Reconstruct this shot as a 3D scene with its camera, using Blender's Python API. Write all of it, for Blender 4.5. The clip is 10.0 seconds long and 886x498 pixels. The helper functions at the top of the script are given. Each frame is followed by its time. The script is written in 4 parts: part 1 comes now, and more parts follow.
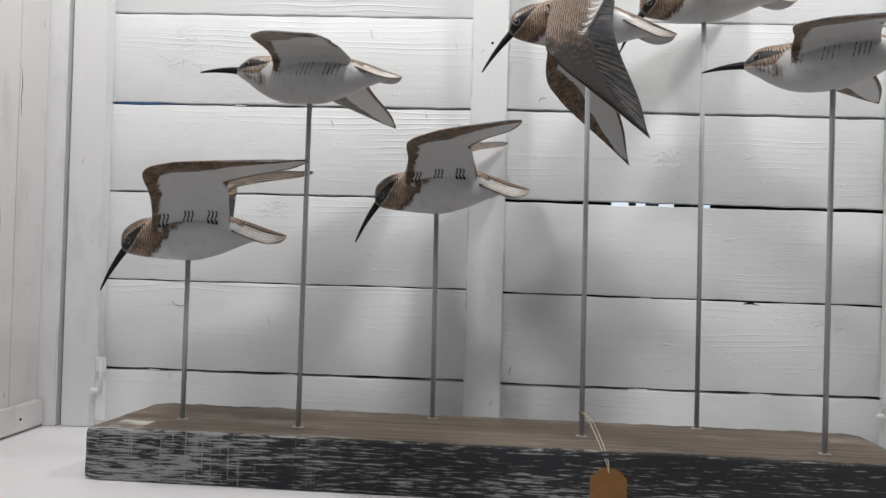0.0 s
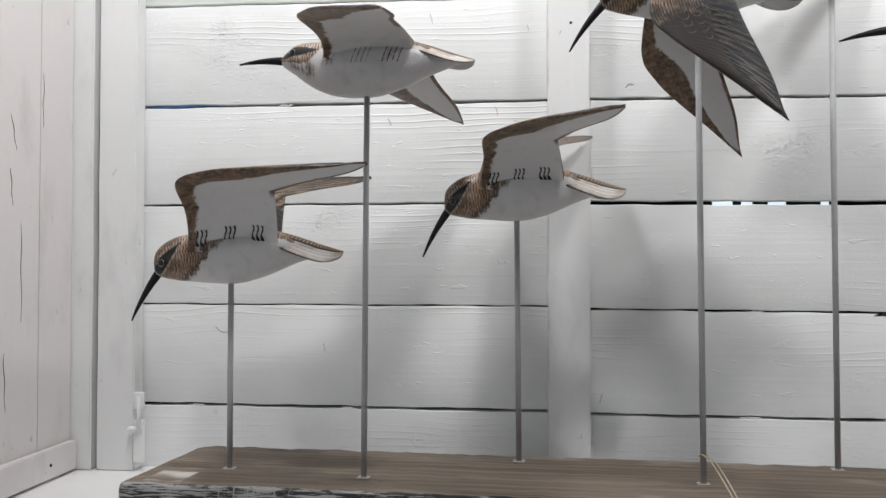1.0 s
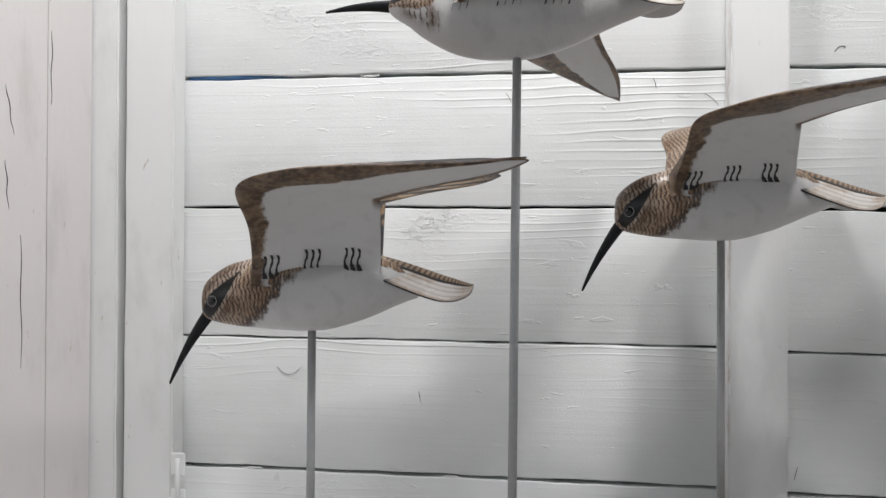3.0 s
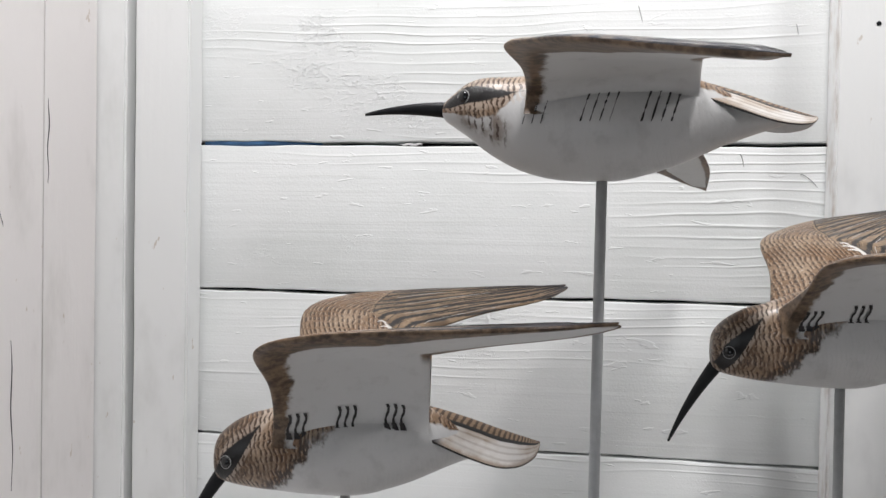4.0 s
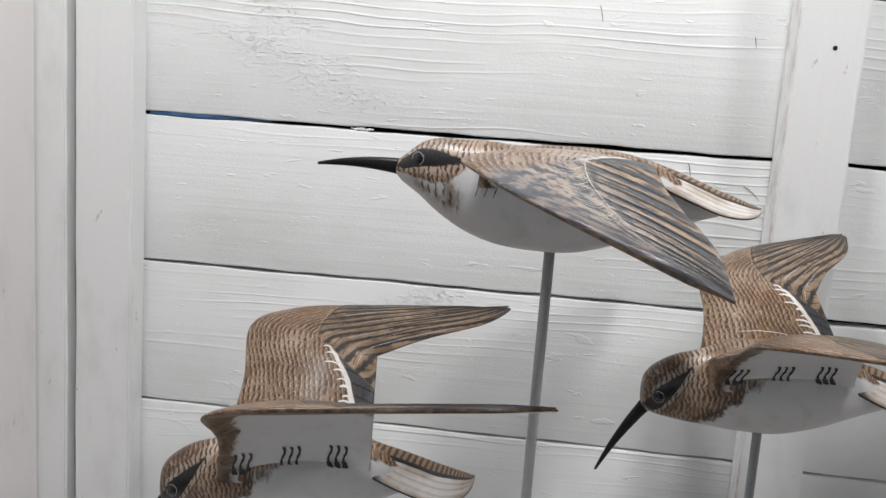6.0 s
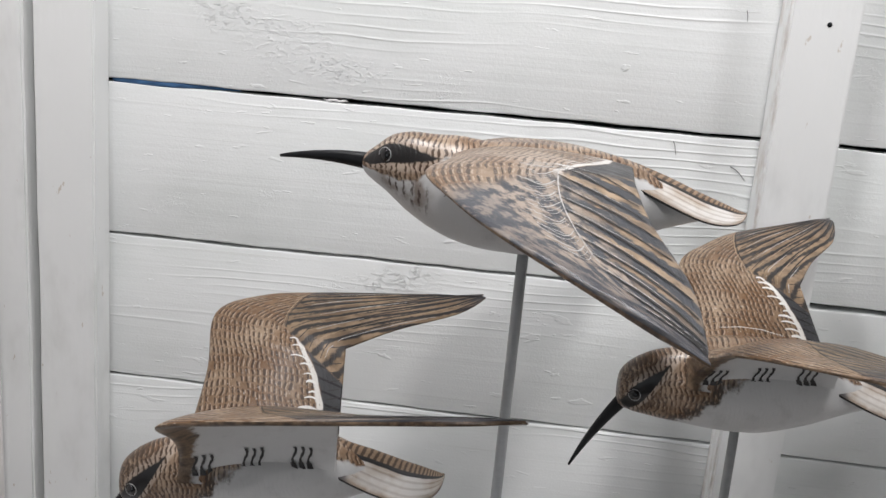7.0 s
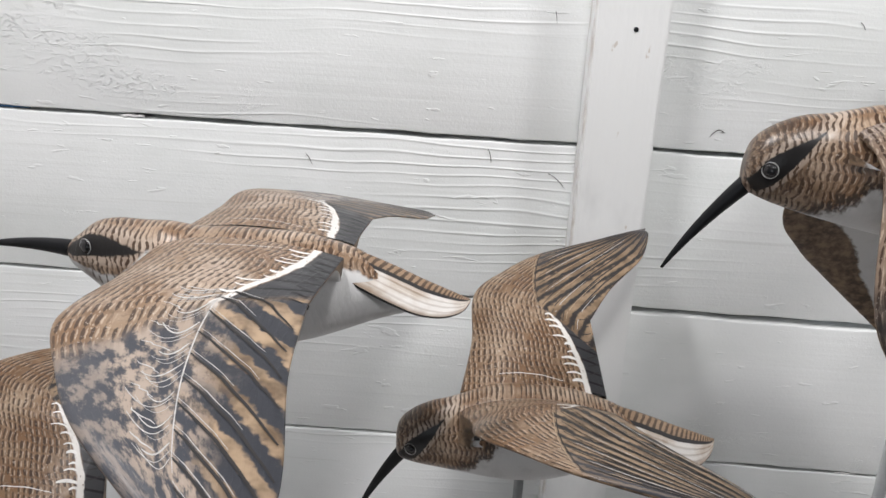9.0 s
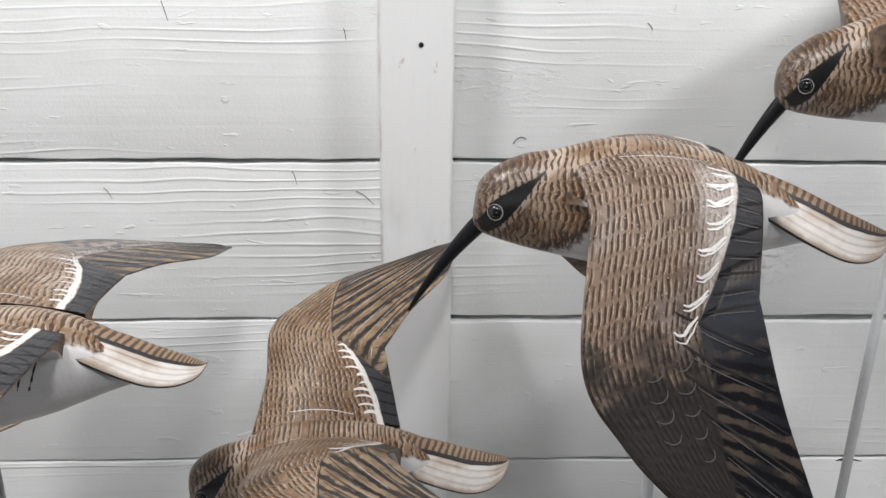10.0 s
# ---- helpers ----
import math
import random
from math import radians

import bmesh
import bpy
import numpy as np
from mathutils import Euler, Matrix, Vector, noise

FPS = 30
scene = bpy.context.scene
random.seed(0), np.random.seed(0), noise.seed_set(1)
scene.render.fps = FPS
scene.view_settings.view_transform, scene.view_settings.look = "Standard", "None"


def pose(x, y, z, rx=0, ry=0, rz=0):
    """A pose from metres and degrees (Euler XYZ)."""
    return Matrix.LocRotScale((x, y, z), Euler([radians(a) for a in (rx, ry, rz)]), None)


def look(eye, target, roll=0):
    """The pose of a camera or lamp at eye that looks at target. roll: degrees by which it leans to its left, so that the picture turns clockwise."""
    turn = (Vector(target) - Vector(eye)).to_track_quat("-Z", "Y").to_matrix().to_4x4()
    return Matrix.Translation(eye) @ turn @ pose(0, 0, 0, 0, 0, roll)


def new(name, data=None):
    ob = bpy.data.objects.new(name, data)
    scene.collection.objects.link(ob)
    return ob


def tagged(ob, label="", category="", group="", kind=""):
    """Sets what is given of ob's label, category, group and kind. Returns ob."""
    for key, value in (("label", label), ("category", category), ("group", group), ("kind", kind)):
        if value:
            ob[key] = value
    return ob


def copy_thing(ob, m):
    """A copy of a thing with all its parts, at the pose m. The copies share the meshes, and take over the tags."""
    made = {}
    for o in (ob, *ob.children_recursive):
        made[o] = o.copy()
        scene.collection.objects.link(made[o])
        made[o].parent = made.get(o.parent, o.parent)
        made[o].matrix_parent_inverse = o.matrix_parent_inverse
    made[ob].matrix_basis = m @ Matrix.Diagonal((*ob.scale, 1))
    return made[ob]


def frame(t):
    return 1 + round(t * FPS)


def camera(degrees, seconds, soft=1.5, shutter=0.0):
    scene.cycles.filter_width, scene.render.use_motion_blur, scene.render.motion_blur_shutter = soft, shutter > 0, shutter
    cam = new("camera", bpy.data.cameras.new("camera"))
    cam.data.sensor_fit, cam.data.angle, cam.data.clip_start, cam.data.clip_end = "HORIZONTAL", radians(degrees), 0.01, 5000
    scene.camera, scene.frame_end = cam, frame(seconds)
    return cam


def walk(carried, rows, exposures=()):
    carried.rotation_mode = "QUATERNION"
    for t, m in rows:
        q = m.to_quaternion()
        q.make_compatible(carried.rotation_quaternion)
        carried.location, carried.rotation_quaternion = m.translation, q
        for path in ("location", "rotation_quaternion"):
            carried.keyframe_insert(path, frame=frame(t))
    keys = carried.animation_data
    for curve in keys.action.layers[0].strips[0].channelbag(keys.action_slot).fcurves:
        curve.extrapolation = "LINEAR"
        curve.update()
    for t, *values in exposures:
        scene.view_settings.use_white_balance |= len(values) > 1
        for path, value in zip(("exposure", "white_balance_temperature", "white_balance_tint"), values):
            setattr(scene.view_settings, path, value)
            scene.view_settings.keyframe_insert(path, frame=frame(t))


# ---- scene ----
cam = camera(52.8, 10.0)
PATH = [
    (0, (-0.02, -0.036, 0.297), (-0.122, 1.961, 0.336), 1.5),
    (0.5, (-0.053, 0.074, 0.301), (-0.227, 2.066, 0.348), 0.7),
    (1, (-0.076, 0.15, 0.311), (-0.28, 2.139, 0.361), 0.0),
    (1.5, (-0.118, 0.21, 0.312), (-0.358, 2.195, 0.354), 0.1),
    (2, (-0.165, 0.293, 0.341), (-0.417, 2.277, 0.395), 0.1),
    (2.2, (-0.178, 0.324, 0.341), (-0.429, 2.308, 0.402), 0.4),
    (3.3, (-0.248, 0.532, 0.388), (-0.527, 2.512, 0.373), 0.5),
    (3.5, (-0.255, 0.567, 0.412), (-0.544, 2.546, 0.391), 0.7),
    (4, (-0.277, 0.599, 0.482), (-0.6, 2.572, 0.439), 1.0),
    (4.5, (-0.299, 0.57, 0.495), (-0.615, 2.542, 0.396), 1.8),
    (4.8, (-0.303, 0.569, 0.523), (-0.578, 2.545, 0.379), 2.8),
    (5, (-0.295, 0.572, 0.541), (-0.558, 2.545, 0.347), 3.2),
    (5.5, (-0.285, 0.587, 0.576), (-0.497, 2.557, 0.305), 3.8),
    (6, (-0.286, 0.602, 0.608), (-0.468, 2.565, 0.271), 4.1),
    (6.2, (-0.286, 0.611, 0.625), (-0.457, 2.57, 0.261), 4.2),
    (7.3, (-0.278, 0.652, 0.655), (-0.416, 2.583, 0.154), 5.0),
    (7.5, (-0.277, 0.664, 0.674), (-0.413, 2.590, 0.153), 5.0),
    (8, (-0.23, 0.687, 0.703), (-0.371, 2.598, 0.13), 4.2),
    (8.5, (-0.185, 0.705, 0.726), (-0.288, 2.598, 0.09), 4.1),
    (9, (-0.147, 0.711, 0.744), (-0.202, 2.593, 0.071), 3.4),
    (9.5, (-0.088, 0.721, 0.761), (-0.063, 2.595, 0.061), 2.0),
    (10, (-0.039, 0.737, 0.789), (0.055, 2.593, 0.05), 0.8),
]
walk(cam, [(t, look(eye, target, roll)) for t, eye, target, roll in PATH],
     exposures=[(0, 0.05), (1.5, 0.24), (3.5, 0.27), (4.5, 0.20), (5.5, 0.09), (8, 0.13), (10, 0.09)])


# ---- world and light ----
world = bpy.data.worlds.new("world")
scene.world = world
world.use_nodes = True
world.node_tree.nodes["Background"].inputs[0].default_value = (0.80, 0.88, 1.0, 1)
world.node_tree.nodes["Background"].inputs[1].default_value = 0.25
scene.view_settings.exposure = 0.0


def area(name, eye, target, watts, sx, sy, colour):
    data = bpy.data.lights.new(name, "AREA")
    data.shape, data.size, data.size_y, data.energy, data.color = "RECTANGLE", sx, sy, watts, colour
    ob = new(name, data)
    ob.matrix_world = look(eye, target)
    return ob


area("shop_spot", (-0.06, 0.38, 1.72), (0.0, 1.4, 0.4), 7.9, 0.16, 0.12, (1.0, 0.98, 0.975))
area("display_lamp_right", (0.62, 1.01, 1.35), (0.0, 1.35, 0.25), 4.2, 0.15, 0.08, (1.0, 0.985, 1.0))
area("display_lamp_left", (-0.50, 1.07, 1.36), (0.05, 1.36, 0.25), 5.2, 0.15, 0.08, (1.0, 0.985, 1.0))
# bluish fill added to lift the lower wall; no such window is known
area("soft_fill", (-1.3, -2.98, 0.6), (-0.3, 1.4, 0.3), 10.0, 1.75, 1.55, (0.90, 0.95, 1.0))


# ---- materials ----
class Nodes:
    """Small helper for node materials."""

    def __init__(self, name, rough=0.6, spec=0.4):
        self.mat = bpy.data.materials.new(name)
        self.mat.use_nodes = True
        self.tree = self.mat.node_tree
        self.bsdf = self.tree.nodes["Principled BSDF"]
        self.bsdf.inputs["Roughness"].default_value = rough
        self.bsdf.inputs["Specular IOR Level"].default_value = spec

    def put(self, socket, value):
        if isinstance(value, bpy.types.NodeSocket):
            self.tree.links.new(value, socket)
        elif isinstance(value, (tuple, list)) and len(value) == 3 and socket.type == "RGBA":
            socket.default_value = (*value, 1)
        else:
            socket.default_value = value

    def math(self, op, a, b=0.0, c=0.0):
        n = self.tree.nodes.new("ShaderNodeMath")
        n.operation = op
        for s, v in zip(n.inputs, (a, b, c)):
            self.put(s, v)
        return n.outputs[0]

    def mul(self, a, b): return self.math("MULTIPLY", a, b)
    def add(self, a, b): return self.math("ADD", a, b)
    def sub(self, a, b): return self.math("SUBTRACT", a, b)
    def inv(self, a): return self.math("SUBTRACT", 1.0, a)

    def step(self, x, a, b):
        n = self.tree.nodes.new("ShaderNodeMapRange")
        n.interpolation_type = "SMOOTHSTEP"
        self.put(n.inputs[0], x)
        n.inputs[1].default_value, n.inputs[2].default_value = min(a, b), max(a, b)
        n.inputs[3].default_value, n.inputs[4].default_value = (0, 1) if a < b else (1, 0)
        return n.outputs[0]

    def band(self, x, a, b, soft=0.01):
        return self.mul(self.step(x, a - soft, a + soft), self.step(x, b + soft, b - soft))

    def mix(self, f, a, b):
        n = self.tree.nodes.new("ShaderNodeMix")
        n.data_type = "RGBA"
        self.put(n.inputs[0], f)
        self.put(n.inputs[6], a)
        self.put(n.inputs[7], b)
        return n.outputs[2]

    def coords(self, kind="Object", scale=(1, 1, 1), shift=None):
        n = self.tree.nodes.new("ShaderNodeTexCoord")
        m = self.tree.nodes.new("ShaderNodeMapping")
        self.tree.links.new(n.outputs[kind], m.inputs[0])
        m.inputs["Scale"].default_value = scale
        if shift is not None:
            self.put(m.inputs["Location"], shift)
        return m.outputs[0]

    def random(self):
        return self.tree.nodes.new("ShaderNodeObjectInfo").outputs["Random"]

    def xyz(self, v):
        n = self.tree.nodes.new("ShaderNodeSeparateXYZ")
        self.put(n.inputs[0], v)
        return n.outputs

    def vec(self, x, y, z=0.0):
        n = self.tree.nodes.new("ShaderNodeCombineXYZ")
        for s, v in zip(n.inputs, (x, y, z)):
            self.put(s, v)
        return n.outputs[0]

    def noise(self, v, scale, detail=3, rough=0.55, warp=0.0):
        n = self.tree.nodes.new("ShaderNodeTexNoise")
        self.put(n.inputs["Vector"], v)
        n.inputs["Scale"].default_value, n.inputs["Detail"].default_value = scale, detail
        n.inputs["Roughness"].default_value, n.inputs["Distortion"].default_value = rough, warp
        return n.outputs[0]

    def white(self, x, y):
        n = self.tree.nodes.new("ShaderNodeTexWhiteNoise")
        n.noise_dimensions = "2D"
        self.put(n.inputs["Vector"], self.vec(x, y))
        return n.outputs["Value"]

    def dashes(self, a, b, stagger=1.0, wide=0.24, tall=0.36, shift=0.0):
        """Brush dabs in columns: a counts the columns, b the dabs along each one."""
        col = self.math("FLOOR", a)
        b = self.add(b, self.mul(self.white(col, 3.7), stagger))
        row = self.math("FLOOR", b)
        cell = self.white(col, row)
        da = self.math("ABSOLUTE", self.sub(self.math("FRACT", a), self.add(0.44 + shift, self.mul(cell, 0.12))))
        db = self.math("ABSOLUTE", self.sub(self.math("FRACT", b), 0.5))
        half = self.mul(self.add(wide - 0.07, self.mul(cell, 0.14)), self.step(db, tall + 0.12, tall - 0.16))
        dab = self.step(self.sub(half, da), -0.03, 0.05)
        return self.mul(dab, self.step(cell, 0.02, 0.16))

    def sine(self, x): return self.add(self.mul(self.math("SINE", x), 0.5), 0.5)

    def bump(self, height, strength=0.3, distance=0.001):
        n = self.tree.nodes.new("ShaderNodeBump")
        n.inputs["Strength"].default_value, n.inputs["Distance"].default_value = strength, distance
        self.put(n.inputs["Height"], height)
        self.put(self.bsdf.inputs["Normal"], n.outputs[0])

    def colour(self, c): self.put(self.bsdf.inputs["Base Color"], c)
    def rough(self, r): self.put(self.bsdf.inputs["Roughness"], r)


def painted_plank(name, tint=(0.775, 0.79, 0.785), relief=1.0):
    """White paint brushed over sawn boards: raised grain, crusty patches, rubbed spots."""
    n = Nodes(name, 0.5, 0.35)
    r = n.mul(n.random(), 37.0)
    shift = n.vec(r, n.mul(r, 0.7), r)
    long = n.coords("Object", (1.0, 1.0, 1.0), shift)
    grain = n.noise(n.coords("Object", (2.2, 6.0, 120.0), shift), 1.0, 3, 0.6, 0.4)
    wave_v = n.xyz(long)
    bend = n.noise(n.coords("Object", (3.0, 3.0, 9.0), shift), 1.0, 2)
    ridges = n.sine(n.add(n.mul(wave_v[2], 640.0), n.mul(bend, 26.0)))
    fade = n.noise(n.coords("Object", (3.0, 1.0, 28.0), shift), 1.0, 2)
    where = n.step(n.add(n.mul(n.noise(n.coords("Object", (1.6, 1.0, 5.0), shift), 1.0, 2), 0.6), n.mul(fade, 0.4)), 0.48, 0.64)
    crust = n.noise(n.coords("Object", (120.0, 120.0, 260.0), shift), 1.0, 5, 0.7, 0.1)
    crust_at = n.step(n.noise(n.coords("Object", (4.5, 4.5, 9.0), shift), 1.0, 3), 0.57, 0.76)
    flakes = n.noise(n.coords("Object", (28.0, 28.0, 130.0), shift), 1.0, 3, 0.5, 0.5)
    height = n.add(n.mul(grain, 0.22), n.mul(n.mul(n.math("POWER", ridges, 9.0), where), 0.32))
    height = n.add(height, n.mul(n.mul(n.step(crust, 0.48, 0.64), crust_at), 0.50))
    height = n.add(height, n.mul(n.step(flakes, 0.66, 0.72), 0.25))
    height = n.add(height, n.mul(n.noise(n.coords("Object", (420.0, 420.0, 420.0), shift), 1.0, 2), 0.10))
    stain = n.noise(n.coords("Object", (4.0, 4.0, 7.0), shift), 1.0, 4, 0.6)
    c = n.mix(n.step(stain, 0.42, 0.72), tint, (tint[0] * 0.90, tint[1] * 0.91, tint[2] * 0.90))
    c = n.mix(n.mul(n.step(grain, 0.64, 0.78), 0.35), c, (0.52, 0.53, 0.50))
    spots = n.noise(n.coords("Object", (40.0, 40.0, 22.0), shift), 1.0, 3, 0.7)
    c = n.mix(n.mul(n.step(spots, 0.70, 0.80), 0.35), c, (0.40, 0.38, 0.34))
    n.colour(c)
    n.rough(n.add(0.42, n.mul(stain, 0.22)))
    n.bump(height, 0.9 * relief, 0.0021)
    return n.mat


def painted_post(name, tint=(0.77, 0.78, 0.775)):
    """White paint on upright timber, scuffed at the arrises."""
    n = Nodes(name, 0.5, 0.35)
    r = n.mul(n.random(), 23.0)
    shift = n.vec(r, r, r)
    grain = n.noise(n.coords("Object", (60.0, 60.0, 3.0), shift), 1.0, 3, 0.6, 0.3)
    blot = n.noise(n.coords("Object", (14.0, 14.0, 6.0), shift), 1.0, 4, 0.65)
    c = n.mix(n.step(blot, 0.5, 0.75), tint, (tint[0] * 0.86, tint[1] * 0.86, tint[2] * 0.85))
    chips = n.noise(n.coords("Object", (70.0, 70.0, 35.0), shift), 1.0, 3, 0.7)
    c = n.mix(n.mul(n.step(chips, 0.69, 0.74), 0.6), c, (0.42, 0.34, 0.25))
    n.colour(c)
    n.rough(n.add(0.40, n.mul(blot, 0.25)))
    n.bump(n.add(grain, n.mul(chips, 0.8)), 0.35, 0.0012)
    return n.mat


def rubbed_batten(tint=(0.77, 0.78, 0.775)):
    """White paint on the middle batten, rubbed to brown wood along one arris."""
    n = Nodes("rubbed_batten", 0.5, 0.35)
    o = n.coords("Object")
    grain = n.noise(n.coords("Object", (60.0, 60.0, 3.0)), 1.0, 3, 0.6, 0.3)
    blot = n.noise(n.coords("Object", (14.0, 14.0, 6.0)), 1.0, 4, 0.65)
    patch = n.noise(n.coords("Object", (40.0, 40.0, 16.0)), 1.0, 4, 0.65)
    c = n.mix(n.step(blot, 0.5, 0.75), tint, tuple(v * 0.88 for v in tint))
    near = n.step(n.xyz(o)[0], -0.0535, -0.0558)
    c = n.mix(n.mul(n.mul(near, n.step(patch, 0.44, 0.66)), 0.5), c, (0.33, 0.235, 0.16))
    chips = n.noise(n.coords("Object", (70.0, 70.0, 35.0)), 1.0, 3, 0.7)
    c = n.mix(n.mul(n.step(chips, 0.70, 0.74), 0.5), c, (0.42, 0.34, 0.25))
    n.colour(c)
    n.rough(n.add(0.40, n.mul(blot, 0.25)))
    n.bump(n.add(grain, n.mul(chips, 0.8)), 0.35, 0.0012)
    return n.mat


def plain(name, colour, rough=0.5, spec=0.4, metal=0.0, vary=0.12, scale=60.0, bump=0.15):
    n = Nodes(name, rough, spec)
    k = n.noise(n.coords("Object"), scale, 3)
    n.colour(n.mix(k, tuple(v * (1 - vary) for v in colour), tuple(min(1, v * (1 + vary)) for v in colour)))
    n.bsdf.inputs["Metallic"].default_value = metal
    n.bump(k, bump, 0.0006)
    return n.mat


def block_front():
    """Black-stained timber dragged over with white paint: broken horizontal strokes, sparser to the right for the shade
    there.
    """
    n = Nodes("whitewashed_timber", 0.75, 0.25)
    strokes = n.noise(n.coords("Object", (26.0, 26.0, 430.0)), 1.0, 4, 0.70, 0.15)
    drag = n.noise(n.coords("Object", (330.0, 40.0, 9.0)), 1.0, 3, 0.5)
    patch = n.noise(n.coords("Object", (5.0, 5.0, 16.0)), 1.0, 3, 0.6)
    x = n.xyz(n.coords("Object"))[0]
    # paler wash at the left; shade on the right end put in as fewer strokes
    thin = n.add(n.mul(n.step(x, 0.35, -0.45), 0.085), -0.045)
    wash = n.step(n.add(n.add(n.mul(strokes, 0.80), n.mul(patch, 0.30)), thin), 0.575, 0.63)
    wash = n.math("MAXIMUM", n.mul(wash, 0.9), n.mul(n.step(drag, 0.60, 0.66), n.mul(n.step(x, -0.18, -0.30), 0.75)))
    dark = n.mix(patch, (0.014, 0.016, 0.021), (0.055, 0.053, 0.055))
    c = n.mix(wash, dark, (0.37, 0.38, 0.365))
    n.colour(c)
    n.bump(n.add(strokes, n.mul(wash, 0.4)), 0.6, 0.0015)
    return n.mat


def block_top():
    """Bare weathered timber, grey brown with darker grain."""
    n = Nodes("weathered_timber", 0.65, 0.3)
    grain = n.noise(n.coords("Object", (4.0, 110.0, 60.0)), 1.0, 4, 0.6, 0.5)
    patch = n.noise(n.coords("Object", (7.0, 16.0, 16.0)), 1.0, 3, 0.6)
    c = n.mix(n.step(grain, 0.30, 0.68), (0.115, 0.088, 0.064), (0.215, 0.175, 0.137))
    c = n.mix(n.mul(n.step(patch, 0.55, 0.75), 0.6), c, (0.34, 0.29, 0.24))
    x = n.xyz(n.coords("Object"))
    tape = n.mul(n.band(x[0], -0.50, -0.455, 0.002), n.band(x[1], -0.095, -0.045, 0.002))
    c = n.mix(n.mul(tape, n.step(patch, 0.30, 0.5)), c, (0.50, 0.48, 0.45))
    n.colour(c)
    n.bump(grain, 0.45, 0.0012)
    return n.mat


def plumage_body(straight):
    """Painted bird: barred brown back and cap, dark eye stripe, white belly, pale tail sides.
    UV: along the body from bill to tail, and from keel to back."""
    n = Nodes("painted_body", 0.45, 0.4)
    uv = n.xyz(n.coords("UV"))
    u, v = uv[0], uv[1]
    o = n.coords("Object")
    fine = n.noise(o, 260.0, 3, 0.6)
    mid = n.noise(o, 70.0, 3, 0.6)
    wood = n.noise(n.coords("Object", (30.0, 30.0, 30.0)), 1.0, 3)
    tan = n.mix(n.step(wood, 0.35, 0.68), (0.190, 0.105, 0.055), (0.32, 0.232, 0.162))
    broken = n.noise(n.vec(n.mul(u, 95.0), n.mul(v, 13.0)), 1.0, 3, 0.6)
    warp = n.noise(n.vec(n.mul(u, 9.0), n.mul(v, 5.0)), 1.0, 2)
    along = n.add(n.add(n.mul(u, 68.0), n.mul(warp, 3.0)), n.add(n.mul(fine, 0.30), n.mul(v, 2.0)))
    around = n.add(n.mul(v, 11.0), n.mul(fine, 0.4))
    bars = n.dashes(along, around, 0.35, 0.21, 0.46)
    light = n.dashes(along, around, 0.5, 0.13, 0.34, 0.42)
    tan = n.mix(n.mul(n.step(mid, 0.46, 0.66), 0.55), tan, (0.15, 0.075, 0.034))
    tan = n.mix(n.mul(n.step(n.noise(o, 38.0, 2), 0.50, 0.66), 0.6), tan, (0.50, 0.385, 0.285))
    tan = n.mix(n.mul(light, 0.55), tan, (0.56, 0.46, 0.36))
    tan = n.mix(n.mul(n.step(fine, 0.50, 0.62), 0.35), tan, (0.12, 0.075, 0.045))
    upper = n.mix(n.mul(bars, n.add(0.70, n.mul(broken, 0.4))), tan, (0.048, 0.026, 0.016))
    # pale flecks: uneven paint, and small glints put into the colour
    flecks = n.step(n.noise(o, 520.0, 2, 0.6), 0.67, 0.73)
    upper = n.mix(n.mul(flecks, 0.5), upper, (0.60, 0.53, 0.45))
    edge = n.add(v, n.mul(n.sub(mid, 0.5), 0.22))
    low = 0.34 if straight else 0.13
    # the brown reaches far down on head and breast, and only over the back behind
    neck = n.sub(n.add(u, n.mul(n.sub(mid, 0.5), 0.14)), n.mul(v, 0.26))
    front = n.step(neck, 0.190, 0.150) if not straight else 0.0
    reach = n.add(n.mul(n.step(u, 0.10, 0.26), 0.84 - low), low)
    top = n.math("MAXIMUM", n.step(n.sub(edge, reach), -0.02, 0.03), front)
    belly = n.mix(n.step(mid, 0.5, 0.75), (0.57, 0.57, 0.565), (0.50, 0.50, 0.495))
    rub = n.mul(n.step(n.noise(n.coords("Object", (90, 90, 40)), 1.0, 3, 0.7), 0.68, 0.78), 0.25)
    belly = n.mix(rub, belly, (0.30, 0.30, 0.31))
    c = n.mix(top, belly, upper)
    if not straight:
        c = n.mix(n.mul(n.mul(n.band(neck, 0.125, 0.180, 0.02), n.step(broken, 0.40, 0.52)), n.step(v, 0.80, 0.55)), c, (0.055, 0.040, 0.031))
        c = n.mix(n.mul(n.step(u, 0.15, 0.05), n.add(0.25, n.mul(n.step(broken, 0.42, 0.60), 0.35))), c, (0.050, 0.036, 0.028))
    # streaked throat
    streak = n.mul(n.step(n.sine(n.add(n.mul(u, 300.0), n.mul(fine, 3.0))), 0.5, 0.8), n.band(v, 0.18, 0.46, 0.05))
    throat = n.mul(n.mul(streak, n.step(broken, 0.42, 0.55)), n.band(u, 0.07, 0.19 if straight else 0.17, 0.02))
    smudge = n.mul(n.mul(n.band(u, 0.06, 0.19, 0.03), n.band(v, 0.16, 0.50, 0.08)), n.step(mid, 0.36, 0.62))
    c = n.mix(n.mul(smudge, 0.75 if straight else 0.6), c, (0.16, 0.105, 0.07))
    c = n.mix(n.mul(throat, 0.85), c, (0.05, 0.03, 0.02))
